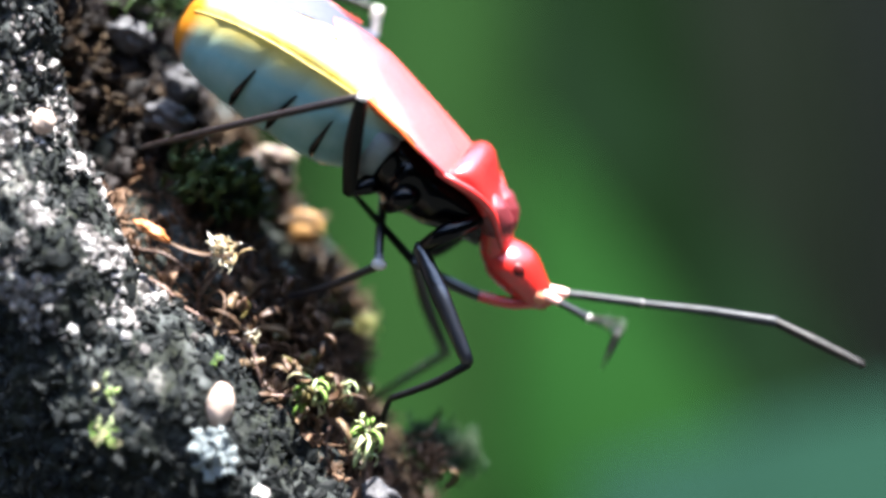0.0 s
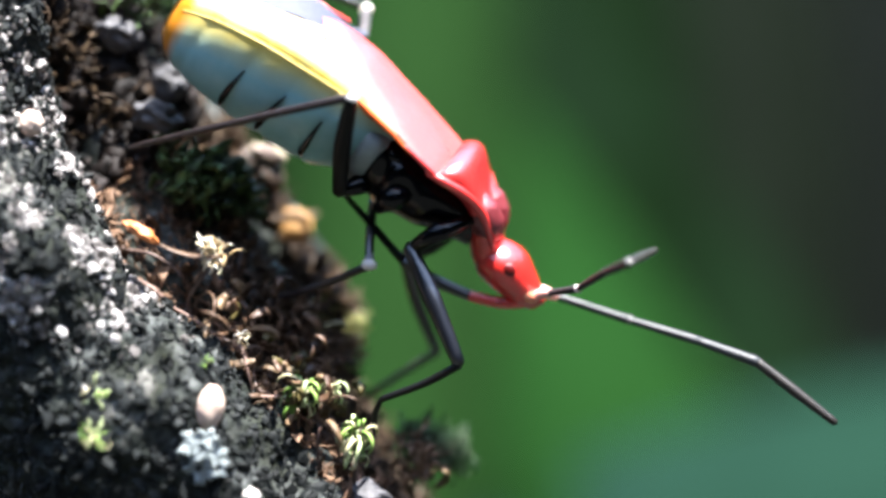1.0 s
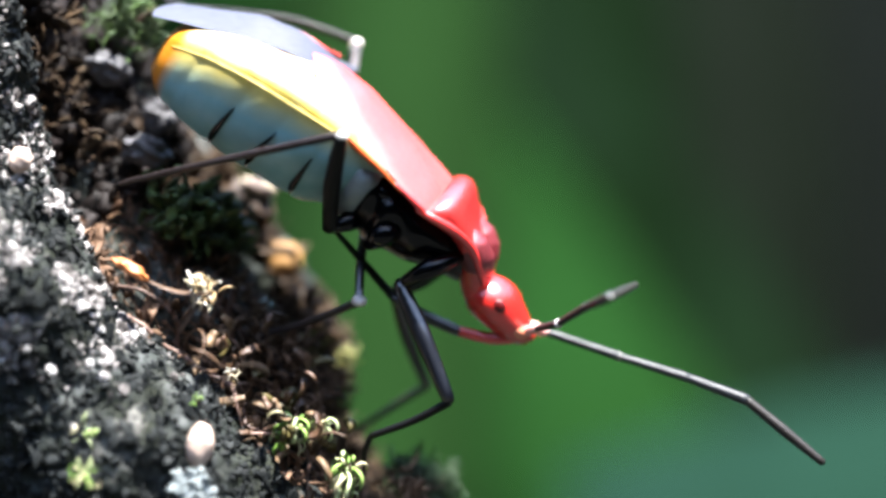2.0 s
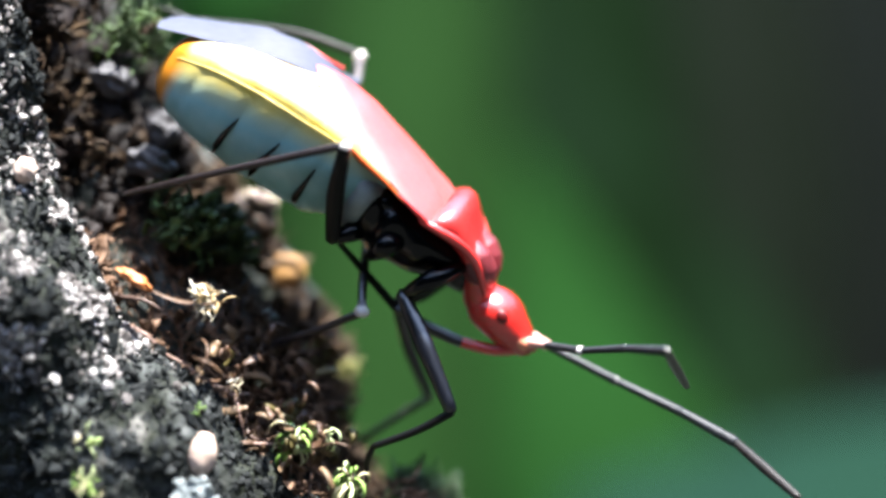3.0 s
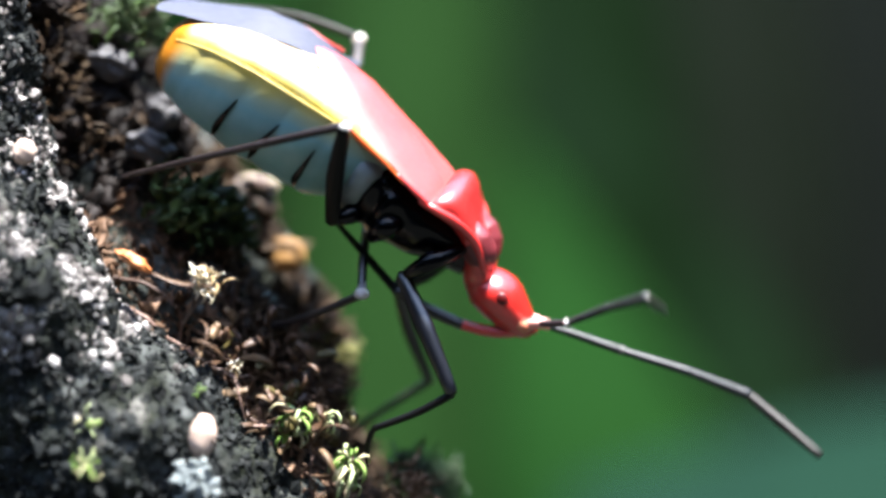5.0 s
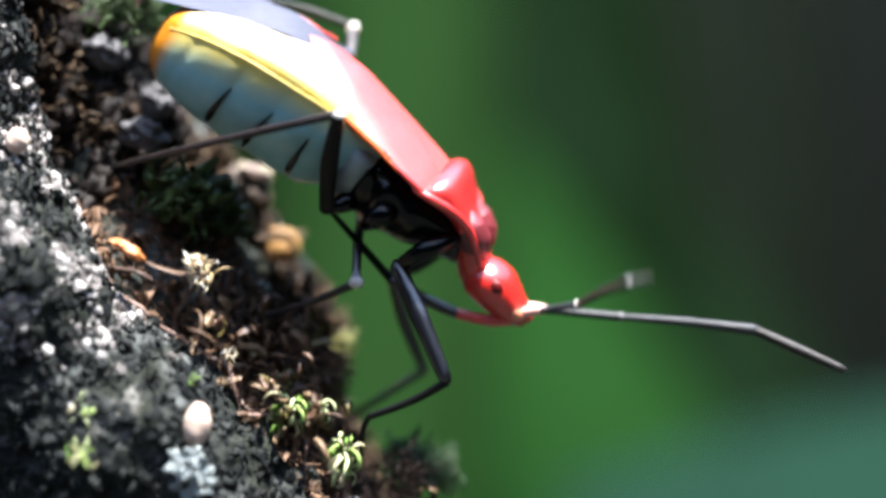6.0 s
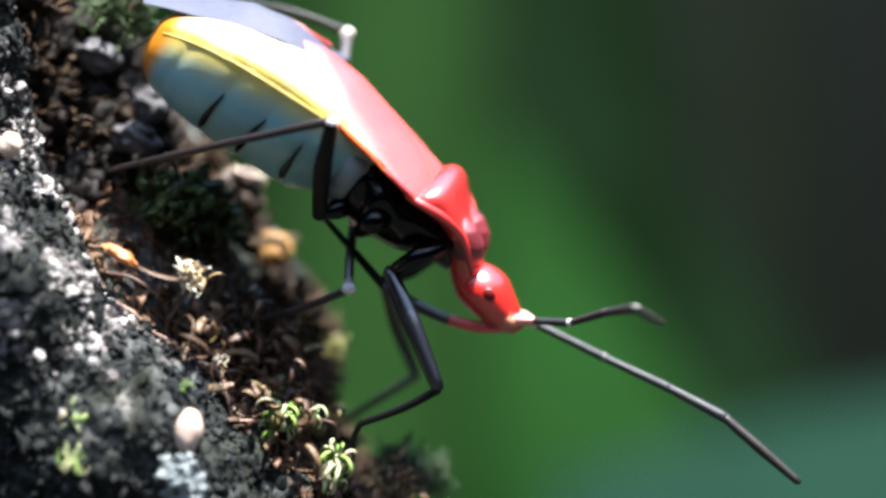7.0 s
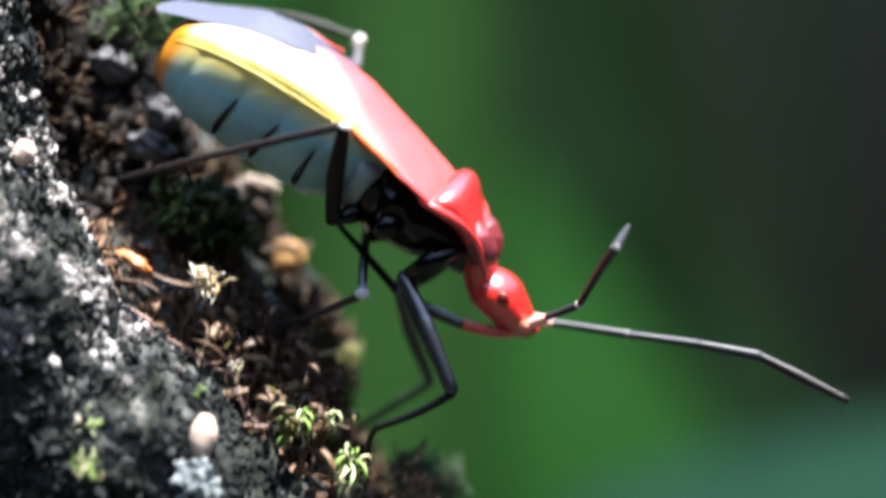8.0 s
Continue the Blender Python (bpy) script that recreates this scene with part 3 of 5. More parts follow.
def build_bug():
    bug = thing("true_bug", (-6.0, 0.0, 0.6), "red and black true bug with teal belly, head-down on bark", "insect")
    swollen = sections(ABDOMEN_ROWS, 64, 10, 0.75, BULGE)
    for v in swollen.verts:
        along, up = (v.co - TAIL).dot(FORE), (v.co - TAIL).dot(UP)
        groove = sum(math.exp(-((along - x - 0.2 * up) / 0.16) ** 2) for x in RING_SEAMS)
        v.co += (body(along, 0, 1.6) - v.co) * 0.022 * groove * (1 if up < 1.5 else 0.3)
    part("abdomen", swollen, ABDOMEN, bug, "swollen teal abdomen with yellow flank")
    # dark seams between the belly's rings
    for x, hi, lo, tilt in ((RING_SEAMS[1], 0.55, -0.72, 0.23), (RING_SEAMS[2], 0.62, -0.7, 0.3), (RING_SEAMS[3], 0.6, -0.7, 0.1)):
        pts = [belly_at(x + tilt * (hi + (lo - hi) * i / 6), hi + (lo - hi) * i / 6) for i in range(7)]
        part("belly_seam", tube(pts, [0.02, 0.045, 0.065, 0.09, 0.11, 0.115, 0.05], 8), BLACK, bug, "short black seam line")
    for side in (-1, 1):
        part("connexivum", tube([body(x, side * (w + 0.01), z) for x, z, w in ((0.5, 1.42, 1.2), (1.2, 1.75, 1.68), (2, 2.05, 2.1), (3.3, 2.3, 2.4), (4.6, 2.38, 2.45), (5.9, 2.4, 2.35), (6.6, 2.35, 2.2))], [0.02, 0.028, 0.032, 0.032, 0.032, 0.032, 0.025]), YELLOW_RIM, bug, "thin bright yellow edge of the abdomen")
    part("thorax", sections([(7.55, 1.3, 1.5, 0.7, 1.3), (7.8, 1.25, 1.85, 0.9, 1.6), (8.2, 1.15, 1.8, 0.95, 1.55), (8.6, 1.1, 1.98, 1.0, 1.7), (9.15, 1.1, 1.8, 0.9, 1.5), (9.8, 1.1, 1.85, 0.7, 1.42), (10.4, 1.05, 1.6, 0.6, 1.15), (11.0, 0.95, 1.25, 0.5, 1.0), (11.5, 0.7, 0.8, 0.4, 0.7)]), BLACK, bug, "glossy black underside of the thorax")
    part("pleuron", sections([(7.1, 1.6, 1.95, 0.5, 1.75), (7.3, 1.6, 2.1, 0.5, 1.92), (7.65, 1.55, 2.02, 0.5, 1.78), (7.9, 1.5, 1.7, 0.4, 1.45)], full=0.75), WHITISH, bug, "whitish plate behind the thorax")
    part("pronotum", sections([(9.5, 1.85, 1.85, 0.1, 0.15), (9.56, 1.86, 2.02, 0.34, 0.3), (9.75, 1.88, 2.12, 0.66, 0.4), (10.05, 1.89, 2.06, 0.8, 0.5), (10.35, 1.87, 1.9, 0.7, 0.55), (10.65, 1.82, 1.72, 0.44, 0.62), (10.95, 1.7, 1.5, 0.26, 0.75),
                               (11.4, 1.42, 1.16, 0.18, 1.15), (11.8, 1.05, 1.02, 0.34, 1.25), (12.15, 0.62, 0.85, 0.36, 1.0), (12.4, 0.4, 0.6, 0.3, 0.7)], full=0.8), RED, bug, "humped red pronotum")
    for y in (-1, 1):
        part("callus", tube([body(10.85, 0.66 * y, 1.56), body(11.25, 0.7 * y, 1.34), body(11.65, 0.62 * y, 1.1), body(12.0, 0.45 * y, 0.86)], [0.36, 0.56, 0.54, 0.3], 20), WINE, bug, "wine-dark swollen pad on the pronotum")
    part("head", sections([(11.95, 0.15, 0.55, 0.4, 0.45), (12.25, 0.14, 0.84, 0.6, 0.66), (12.7, 0.12, 0.96, 0.74, 0.74), (13.2, 0.06, 0.88, 0.74, 0.74), (13.75, -0.1, 0.68, 0.56, 0.58), (14.15, -0.2, 0.44, 0.38, 0.4), (14.38, -0.25, 0.2, 0.18, 0.2)]), HEAD_RED, bug, "shiny red head")
    for y in (-1, 1):
        part("pronotum_margin", tube([body(9.3, 2.1 * y, 1.82), body(9.8, 2.1 * y, 1.86), body(10.4, 1.9 * y, 1.84), body(10.9, 1.6 * y, 1.7), body(11.4, 1.2 * y, 1.4), body(11.85, 1.03 * y, 1.0), body(12.2, 0.84 * y, 0.6)], [0.1, 0.14, 0.15, 0.15, 0.14, 0.12, 0.07]), RED, bug, "raised red rim of the pronotum")
    for y in (-1, 1):
        part("compound_eye", blob(body(12.95, 0.84 * y, 0.36), (0.23, 0.1, 0.19), (0, 35, 0), 3, 0.02), EYE_DARK, bug, "dark red compound eye")
        part("antenna_socket", tube([body(13.65, 0.42 * y, -0.08), body(13.95, 0.4 * y, -0.12), body(14.15, 0.36 * y, -0.12)], [0.25, 0.23, 0.16]), ORANGE, bug, "orange antenna socket")
        part("forewing", sheet(lambda u, yy, y=y: 9.62 + (wing_end(yy) - 9.62) * u, lambda x, yy, y=y: wing_height(x, yy) + (0.012 if y < 0 else 0.0) - 0.22 * max(0.0, 1 - (x - wing_end(yy)) / 0.9) ** 2, lambda u, y=y: -0.3 * y * (1 - u) + 0.02 * y, lambda u, y=y: y * (2.1 + 0.5 * u * (1 - u) - 0.05 * u), 24, 12, 0.012), CORIUM, bug, "leathery red forewing")
        part("wing_margin", tube([body(x, y * w, float(wing_height(x, w)) - 0.07) for x, w in ((8.6, 2.24), (7.8, 2.22), (6.9, 2.18), (6.0, 2.1))], [0.03, 0.07, 0.12, 0.08]), DEEP_ORANGE, bug, "orange outer edge of the forewing")
        part("wing_margin", tube([body(x, y * w, float(wing_height(x, w)) - d) for x, w, d in ((9.6, 2.1, 0.0), (9.0, 2.17, 0.03), (8.3, 2.22, 0.06))], [0.11, 0.09, 0.05]), RED, bug, "red outer edge of the forewing")
    part("wing_membrane", sheet(lambda u, yy: 5.2 + (-0.75 + 0.5 * (yy / 1.3) ** 2 - 5.2) * u, lambda x, yy: membrane_height(x, yy), lambda u: -0.35 - 0.6 * math.sin(min(1.0, u * 1.15) * 2.2), lambda u: 2.1 - 0.8 * u, 20, 12, 0.012), MEMBRANE, bug, "bluish-grey membrane of the folded wings")
    for y in (-1, 1):
        part("wing_vein", tube([body(x, y * (1.35 if x > 4 else 0.98), membrane_height(x, y) + d) for x, d in ((4.6, 0.02), (4.0, -0.02), (3.4, -0.03), (2.9, -0.05))], [0.06, 0.05, 0.04, 0.02], 8), CORIUM, bug, "thin red edge of the wing membrane")
    part("scutellum", sheet(lambda u, yy: 9.6 - 1.7 * u, lambda x, yy: wing_height(x, yy) + 0.02, lambda u: -1.0 * (1.02 - u), lambda u: 1.0 * (1.02 - u), 8, 6, 0.012), CORIUM, bug, "small red triangular shield")
    # the beak, folded back under the body
    beak = part("beak", tube([(2.64, -0.10, -2.75), (1.50, -0.15, -2.85), (0.37, -0.25, -2.60)], [0.19, 0.19, 0.17]), HEAD_RED, bug, "red base of the folded beak")
    part("beak_segment", tube([(0.42, -0.25, -2.62), (-0.59, -0.30, -2.16), (-1.60, -0.30, -1.57)], [0.17, 0.19, 0.16]), LEG_BLACK, beak, "bluish-black beak segment")
    part("beak_segment", tube([(-1.57, -0.30, -1.59), (-2.51, -0.30, -0.51), (-3.56, -0.30, 0.68)], [0.14, 0.12, 0.07]), SHANK, beak, "thin dark beak tip")
    build_legs(bug)
    build_antennae(bug)
    return bug


def leg(bug, name, coxa, femur, tibia, tarsus, thick, knee, shank=None, label="", band=0.0, skin=None):
    hip = part(name, tube(femur, thick), skin or LEG_BLACK, bug, label)
    if band:
        low = Vector(femur[-1]).lerp(Vector(femur[-2]), band)
        part("knee_band", tube([low, low.lerp(Vector(femur[-1]), 0.5), femur[-1]], [thick[-1] + 0.005, thick[-1] + 0.012, thick[-1] + 0.01]), BAND, hip, "whitish band above the knee")
    if coxa:
        part("hip", tube(coxa, [0.2, 0.33, 0.2][:len(coxa)]), BLACK, hip)
    part("knee", blob(femur[-1], (knee * 1.25, knee, knee), detail=2, rough=0.05), PALE if knee > 0.16 else SHANK, hip)
    part("shin", tube(tibia, [0.135] + [0.12] * (len(tibia) - 2) + [0.1]), shank or SHANK, hip)
    part("foot", tube(tarsus, [0.09] * (len(tarsus) - 1) + [0.06]), shank or SHANK, hip)
    for d in (-0.1, 0.1):
        end, way = Vector(tarsus[-1]), (Vector(tarsus[-1]) - Vector(tarsus[-2])).normalized()
        part("claw", tube([end, end + way * 0.12 + Vector((0, d * 0.6, 0)), end + way * 0.2 + Vector((-0.05, d, -0.06))], [0.035, 0.03, 0.012], 6), SHANK, hip)
    return hip


def build_legs(bug):
    leg(bug, "front_leg", [(0.48, -1.30, -0.24), (-0.44, -1.90, -0.63), (-1.23, -1.50, -1.06)], [(-1.37, -1.40, -1.09), (-0.74, -1.80, -2.52), (0.08, -2.20, -4.48)], [(0.10, -2.20, -4.57), (-0.91, -1.90, -5.14), (-2.24, -1.60, -5.66)],
        [(-2.24, -1.60, -5.68), (-2.42, -1.50, -6.11), (-2.44, -1.40, -6.72)], [0.22, 0.3, 0.2], 0.15, label="black front leg with bluish sheen")
    leg(bug, "front_leg", [(0.29, 0.90, -0.43), (-0.79, 1.00, -1.06), (-1.58, 1.20, -1.45)], [(-1.62, 1.20, -1.42), (-1.26, 2.20, -2.91), (-0.63, 3.00, -4.59)], [(-0.59, 3.00, -4.62), (-1.94, 3.20, -5.48), (-3.47, 3.30, -6.48)],
        [(-3.47, 3.30, -6.48), (-3.90, 3.20, -6.78), (-4.16, 3.00, -7.07)], [0.18, 0.22, 0.16], 0.11, LIT_SHANK, label="black front leg behind the first")
    leg(bug, "middle_leg", [(-1.66, 0.40, 0.72), (-2.28, 0.40, 0.37), (-2.54, 0.20, 0.19)], [(-2.54, 0.20, 0.23), (-2.61, -0.40, -0.68), (-2.62, -0.90, -1.64)], [(-2.62, -0.90, -1.67), (-4.26, -0.20, -2.34), (-6.11, 0.60, -2.86)],
        [(-6.11, 0.60, -2.86), (-6.52, 0.40, -3.02), (-6.94, 0.20, -3.24)], [0.15, 0.15, 0.13], 0.2, BROWN_SHANK, label="black middle leg with pale knee", band=0.45)
    leg(bug, "hind_leg", [(-2.31, -1.00, 1.14), (-2.88, -1.40, 0.79), (-3.33, -1.60, 0.63)], [(-3.47, -1.60, 0.56), (-3.31, -2.60, 1.85), (-2.97, -3.60, 3.21)], [(-3.00, -3.60, 3.26), (-5.90, -2.60, 2.71), (-8.96, -1.30, 2.10)],
        [(-8.96, -1.30, 2.10), (-9.43, -1.10, 2.01), (-9.86, -0.90, 1.91)], [0.22, 0.27, 0.19], 0.17, BROWN_SHANK, label="black hind leg with pale knee", skin=SHANK)
    leg(bug, "hind_leg", [(-2.58, 1.00, 1.99), (-2.69, 1.30, 2.54), (-2.80, 1.50, 2.92)], [(-2.80, 1.50, 2.92), (-3.04, 2.00, 5.00), (-2.86, 2.20, 6.46)], [(-2.88, 2.20, 6.50), (-5.05, 2.20, 7.24), (-8.35, 2.20, 7.62)],
        [(-8.35, 2.20, 7.62), (-8.85, 2.20, 7.85), (-9.25, 2.10, 8.0)], [0.18, 0.2, 0.17], 0.19, SHANK, label="black hind leg with whitish knee", band=0.62)
    stub = part("middle_leg", tube([(-1.35, -1.50, 0.61), (-1.84, -2.00, 0.39), (-2.31, -1.60, 0.08)], [0.26, 0.38, 0.2]), BLACK, bug, "glossy black base of a tucked middle leg")
    part("hip", blob((-1.79, -1.90, 1.62), (0.36, 0.26, 0.26), (0, 35, 0), 2), BLACK, stub)


SEGMENTS_A = (1.95, 1.66, 1.5, 2.4)
SEGMENTS_B = (2.95, 2.2, 1.88, 2.9)
BASE_A, BASE_B = Vector((2.509, -0.35, -2.596)), Vector((2.579, 0.35, -2.491))
FEELERS = []


def build_antennae(bug):
    for base, lengths, stout in ((BASE_A, SEGMENTS_A, 0.86), (BASE_B, SEGMENTS_B, 1.0)):
        rods = []
        for k, length in enumerate(lengths):
            r = (0.145, 0.15, 0.175, 0.185)[k] * stout
            bm = tube([(0, 0, 0), (length * 0.5, 0, 0), (length, 0, 0)], [r * 0.78, r * 0.9, r if k < 3 else r * 0.62], 12)
            rods.append(part("antenna" if k == 0 else "antenna_segment", bm, FEELER_TIP[len(FEELERS)] if k == 3 else FEELER, bug if k == 0 else rods[0], "long thin grey feeler" if k == 0 else "", placed=False))
            if k == 0:
                part("scape", tube([(-0.35, 0, 0), (0.15, 0, 0), (0.62, 0, 0)], [0.2 * stout, 0.2 * stout, 0.15 * stout]), SCAPE, rods[0], "pinkish-white base of the feeler", placed=False)
            ring = blob((length, 0, 0), (0.15, 0.165 * stout, 0.165 * stout), rough=0.03) if k < 3 else None
            if ring and k == 0:
                part("joint", ring, PALE if stout < 1 else DIM_JOINT, rods[0], "pale joint ring", placed=False)
            elif ring:
                both = rods[k].data
                both.materials.append(PALE if stout < 1 else DIM_JOINT)
                bm = bmesh.new()
                bm.from_mesh(both)
                made = bmesh.ops.create_icosphere(bm, subdivisions=1, radius=0.15 * stout * MM, matrix=Matrix.Translation((length * MM, 0, 0)))["verts"]
                for f in {f for v in made for f in v.link_faces}:
                    f.material_index, f.smooth = 1, True
                bm.to_mesh(both)
                bm.free()
                ring.free()
        FEELERS.append((rods, base, lengths))


bug = build_bug()


# ---- what grows and lies on the bark ----
def tuft(name, place, size, count, material, label, category="moss", curl=1.6, spread=1.0, seed=1, lean=OUT, group="", wide=1.0, droop=False):
    """A small shoot of curling leaflets on short stems."""
    rnd = random.Random(seed)
    plant = thing(name, place, label, category, group)
    lean = Vector(lean).normalized()
    for i in range(count):
        bm = bmesh.new()
        way = (lean + Vector((rnd.gauss(0, 0.55), rnd.gauss(0, 0.55), rnd.gauss(0, 0.55))) * spread).normalized()
        root = Vector((rnd.gauss(0, 0.2), rnd.gauss(0, 0.2), rnd.gauss(0, 0.2))) * size
        blade(bm, root, way, size * rnd.uniform(0.55, 1.1), wide * size * rnd.uniform(0.045, 0.1), 2.1 * curl * rnd.uniform(0.6, 1.5), size * 0.02, rnd.uniform(0, 6.3), 9)
        if droop:
            bm.free()
            bm = bmesh.new()
            radial = (way - lean * way.dot(lean)).normalized()
            tier = lean * size * rnd.uniform(-0.5, 0.15)
            blade(bm, root * 0.5 + tier, (lean + radial * rnd.uniform(0.5, 1.5)).normalized(), size * rnd.uniform(0.65, 1.0), size * rnd.uniform(0.075, 0.12), curl * rnd.uniform(2.0, 3.6), size * 0.012, 0.0, 10, face=radial - lean * 0.8)
        part("leaflet", bm, material[i % len(material)], plant, placed=False)
    for i in range(4):
        d = Vector((rnd.uniform(-0.3, 0.3), rnd.uniform(-0.3, 0.3), rnd.uniform(-0.3, 0.3))) * size
        part("stem", tube([d - lean * size * 1.1, d * 0.7 - lean * size * 0.3, d * 0.3 + lean * size * 0.2], [size * 0.05, size * 0.045, size * 0.03], 6), FIBRE, plant, placed=False)
    return plant


def cushion(place, size, count, material, label, seed, lean=OUT, curl=1.4, name="moss_cushion", category="moss", wide=1.0):
    """A dense cushion of leaflets past counting, one mesh."""
    rnd = random.Random(seed)
    lean = Vector(lean).normalized()
    bm = bmesh.new()
    for i in range(count):
        way = (lean + Vector((rnd.gauss(0, 0.6), rnd.gauss(0, 0.6), rnd.gauss(0, 0.6)))).normalized()
        root = Vector((rnd.gauss(0, 0.36), rnd.gauss(0, 0.36), rnd.gauss(0, 0.36))) * size - lean * size * 0.35
        blade(bm, root, way, size * rnd.uniform(0.4, 0.9) / wide ** 0.5, wide * size * rnd.uniform(0.05, 0.11), curl * rnd.uniform(0.3, 1.5), size * 0.018, rnd.uniform(0, 6.3), 4)
    ob = part(name, bm, material, None, placed=False)
    ob.matrix_basis = Matrix.Translation(SPOT + Vector(place) * MM)
    return tagged(ob, label, category, kind="stuff")


def lump(name, place, size, material, label, category, turn=(0, 0, 0), rough=0.2, seed=1, detail=4, freq=1.9, group=""):
    ob = part(name, blob((0, 0, 0), size, turn, detail, rough, seed, freq), material, None, placed=False)
    ob.matrix_basis = Matrix.Translation(SPOT + Vector(place) * MM)
    return tagged(ob, label, category, group)


def rosette(place):
    """Flat grey lobes that lie against the bark."""
    plant = thing("pale_lichen", place, "pale grey lobed lichen lying flat on bark", "lichen")
    rnd = random.Random(18)
    for dx, dz, size, turn in ((-0.22, 0.3, 0.42, 20), (0.25, 0.1, 0.4, 100), (-0.05, -0.35, 0.45, 200), (0.42, -0.3, 0.3, 300), (0.15, 0.5, 0.26, 60)):
        bm = bmesh.new()
        tilt = pose(dx, rnd.uniform(-0.15, 0.0), dz, rnd.uniform(-30, 5), turn, rnd.uniform(-20, 20))
        rows = []
        for side in (0, 1):
            rings = []
            for i in range(1, 6):
                ring = []
                for j in range(40):
                    t = 2 * math.pi * j / 40
                    r = size * i / 5 * (1 + (i / 5) ** 2 * (0.22 * math.sin(5 * t + turn) + 0.14 * math.sin(11 * t + 2 * turn)))
                    lift = 0.25 * (r ** 2) * (1 + math.sin(5 * t)) + 0.06 * noise.noise(Vector((r * 6 * math.cos(t), r * 6 * math.sin(t), turn)))
                    ring.append(bm.verts.new(tilt @ Vector((r * math.cos(t), -lift + 0.035 * side, r * math.sin(t)))))
                rings.append(ring)
            for a, b in zip(rings, rings[1:]):
                for j in range(40):
                    bm.faces.new((a[j], a[(j + 1) % 40], b[(j + 1) % 40], b[j]))
            bm.faces.new(rings[0])
            rows.append(rings[-1])
        for j in range(40):
            bm.faces.new((rows[0][j], rows[0][(j + 1) % 40], rows[1][(j + 1) % 40], rows[1][j]))
        part("lobe", bm, PALE_LICHEN, plant, placed=False)
    return plant


EDGE_CLUMPS = ((-4.34, 1.8, -3.78), (-3.77, 2.5, -4.2), (-4.0, 1.5, -4.72), (-3.25, 3.0, -4.38), (-5.05, 1.2, -3.1), (-4.85, 3.5, -2.4), (-5.55, 0.5, -2.97))


def build_growth():
    tuft("moss_tuft", (-4.57, -1.80, -5.3), 1.2, 44, MOSS_TONES, "small bright green moss tuft with curled leaflets", seed=3, lean=(0.25, -0.35, 0.9), droop=True)
    tuft("moss_tuft", (-2.97, -1.90, -6.62), 1.25, 48, MOSS_TONES, "bright green curly moss tuft at the bark's edge", seed=4, lean=(0.25, -0.35, 0.9), droop=True)
    tuft("moss_tuft", (-3.69, -1.40, -5.25), 0.85, 24, MOSS_TONES[2:], "yellowing moss tuft beside a greener one", seed=24, lean=(0.25, -0.35, 0.9), droop=True)
    tuft("moss_tuft", (-10.28, -3.90, -5.25), 0.6, 24, MOSS_TONES[1:], "tiny pale green moss tuft on grey bark", seed=5, lean=(0.3, -1, 0.4))
    tuft("moss_tuft", (-10.32, -4.30, -6.49), 0.65, 26, MOSS_TONES, "tiny green moss tuft on grey bark", seed=6, lean=(0.2, -1, 0.4))
    tuft("moss_tuft", (-7.11, -3.40, -4.37), 0.35, 10, MOSS_TONES[:2], "single bright green moss shoot", seed=7, lean=(0.3, -1, 0.3))
    tuft("lichen_tuft", (-7.31, -2.30, -1.46), 0.9, 40, LICHEN_TONES, "ruffled cream-coloured dry lichen tuft", "lichen", 1.0, 0.7, 8, lean=(0.6, -0.3, 0.8), wide=1.2)
    rosette((-7.23, -3.90, -6.99))
    tuft("lichen_tuft", (-6.36, -2.20, -3.81), 0.45, 12, LICHEN_TONES, "small cream lichen tuft among roots", "lichen", 1.0, 0.8, 19)
    cushion((-4.28, 2.60, -3.08), 0.62, 90, FADED_MOSS, "faded yellow-green moss cushion", 9, wide=2.0)
    cushion((-3.22, 3.40, -3.65), 0.58, 90, FADED_MOSS, "faded olive moss cushion", 10, wide=2.0)
    for k, (x, y, z) in enumerate(EDGE_CLUMPS):
        cushion((x, y, z), 0.62, 60, RUSTY, "blurred rusty-brown dead moss at the bark's far edge", 80 + k, curl=2.0, wide=2.2)
    cushion((-7.79, 0.00, 1.25), 1.4, 170, DARK_MOSS, "dark green moss cushion in a crevice", 11, wide=2.2)
    cushion((-6.83, 1.40, 0.74), 1.3, 170, DARK_MOSS, "dark green moss cushion under the bug", 12, wide=2.2)
    cushion((-9.82, 1.50, 7.15), 1.2, 200, DARK_MOSS, "green moss behind the bug's tail", 15)
    tuft("moss_tuft", (-9.26, 1.20, 7.41), 0.5, 10, MOSS_TONES[1:], "bright moss shoot behind the bug's tail", seed=25)
    cushion((-5.66, -1.00, -5.75), 1.0, 110, DIM_DEAD_MOSS, "curled brown dead moss beside the bright tuft", 17, curl=4.0)
    cushion((-4.54, 1.00, -4.45), 1.2, 120, LITTER, "curled brown dead leaves under the bug's front leg", 18, curl=3.0)
    cushion((-1.05, 0.80, -7.82), 1.1, 100, LITTER, "tan dead leaves at the bark's outline", 19, curl=3.0)
    # Dark cushion laid over the sunlit band to dim it by colour.
    cushion((-3.72, 2.00, -5.18), 1.1, 110, DIM_DEAD_MOSS, "dead brown moss added to darken the bark's far edge", 31, curl=2.5)
    cushion((-6.38, -0.30, -3.47), 1.2, 80, LITTER, "tangle of curled brown dead leaflets", 41, (0.5, -0.9, 0.4), 3.5)
    cushion((-5.84, -0.20, -4.56), 1.2, 80, LITTER, "tangle of curled brown dead leaflets", 42, (0.5, -0.9, 0.4), 3.5)
    cushion((-5.12, 0.00, -5.16), 1.1, 70, LITTER, "brown dead leaflets behind the bright moss", 43, (0.5, -0.9, 0.4), 3.0)
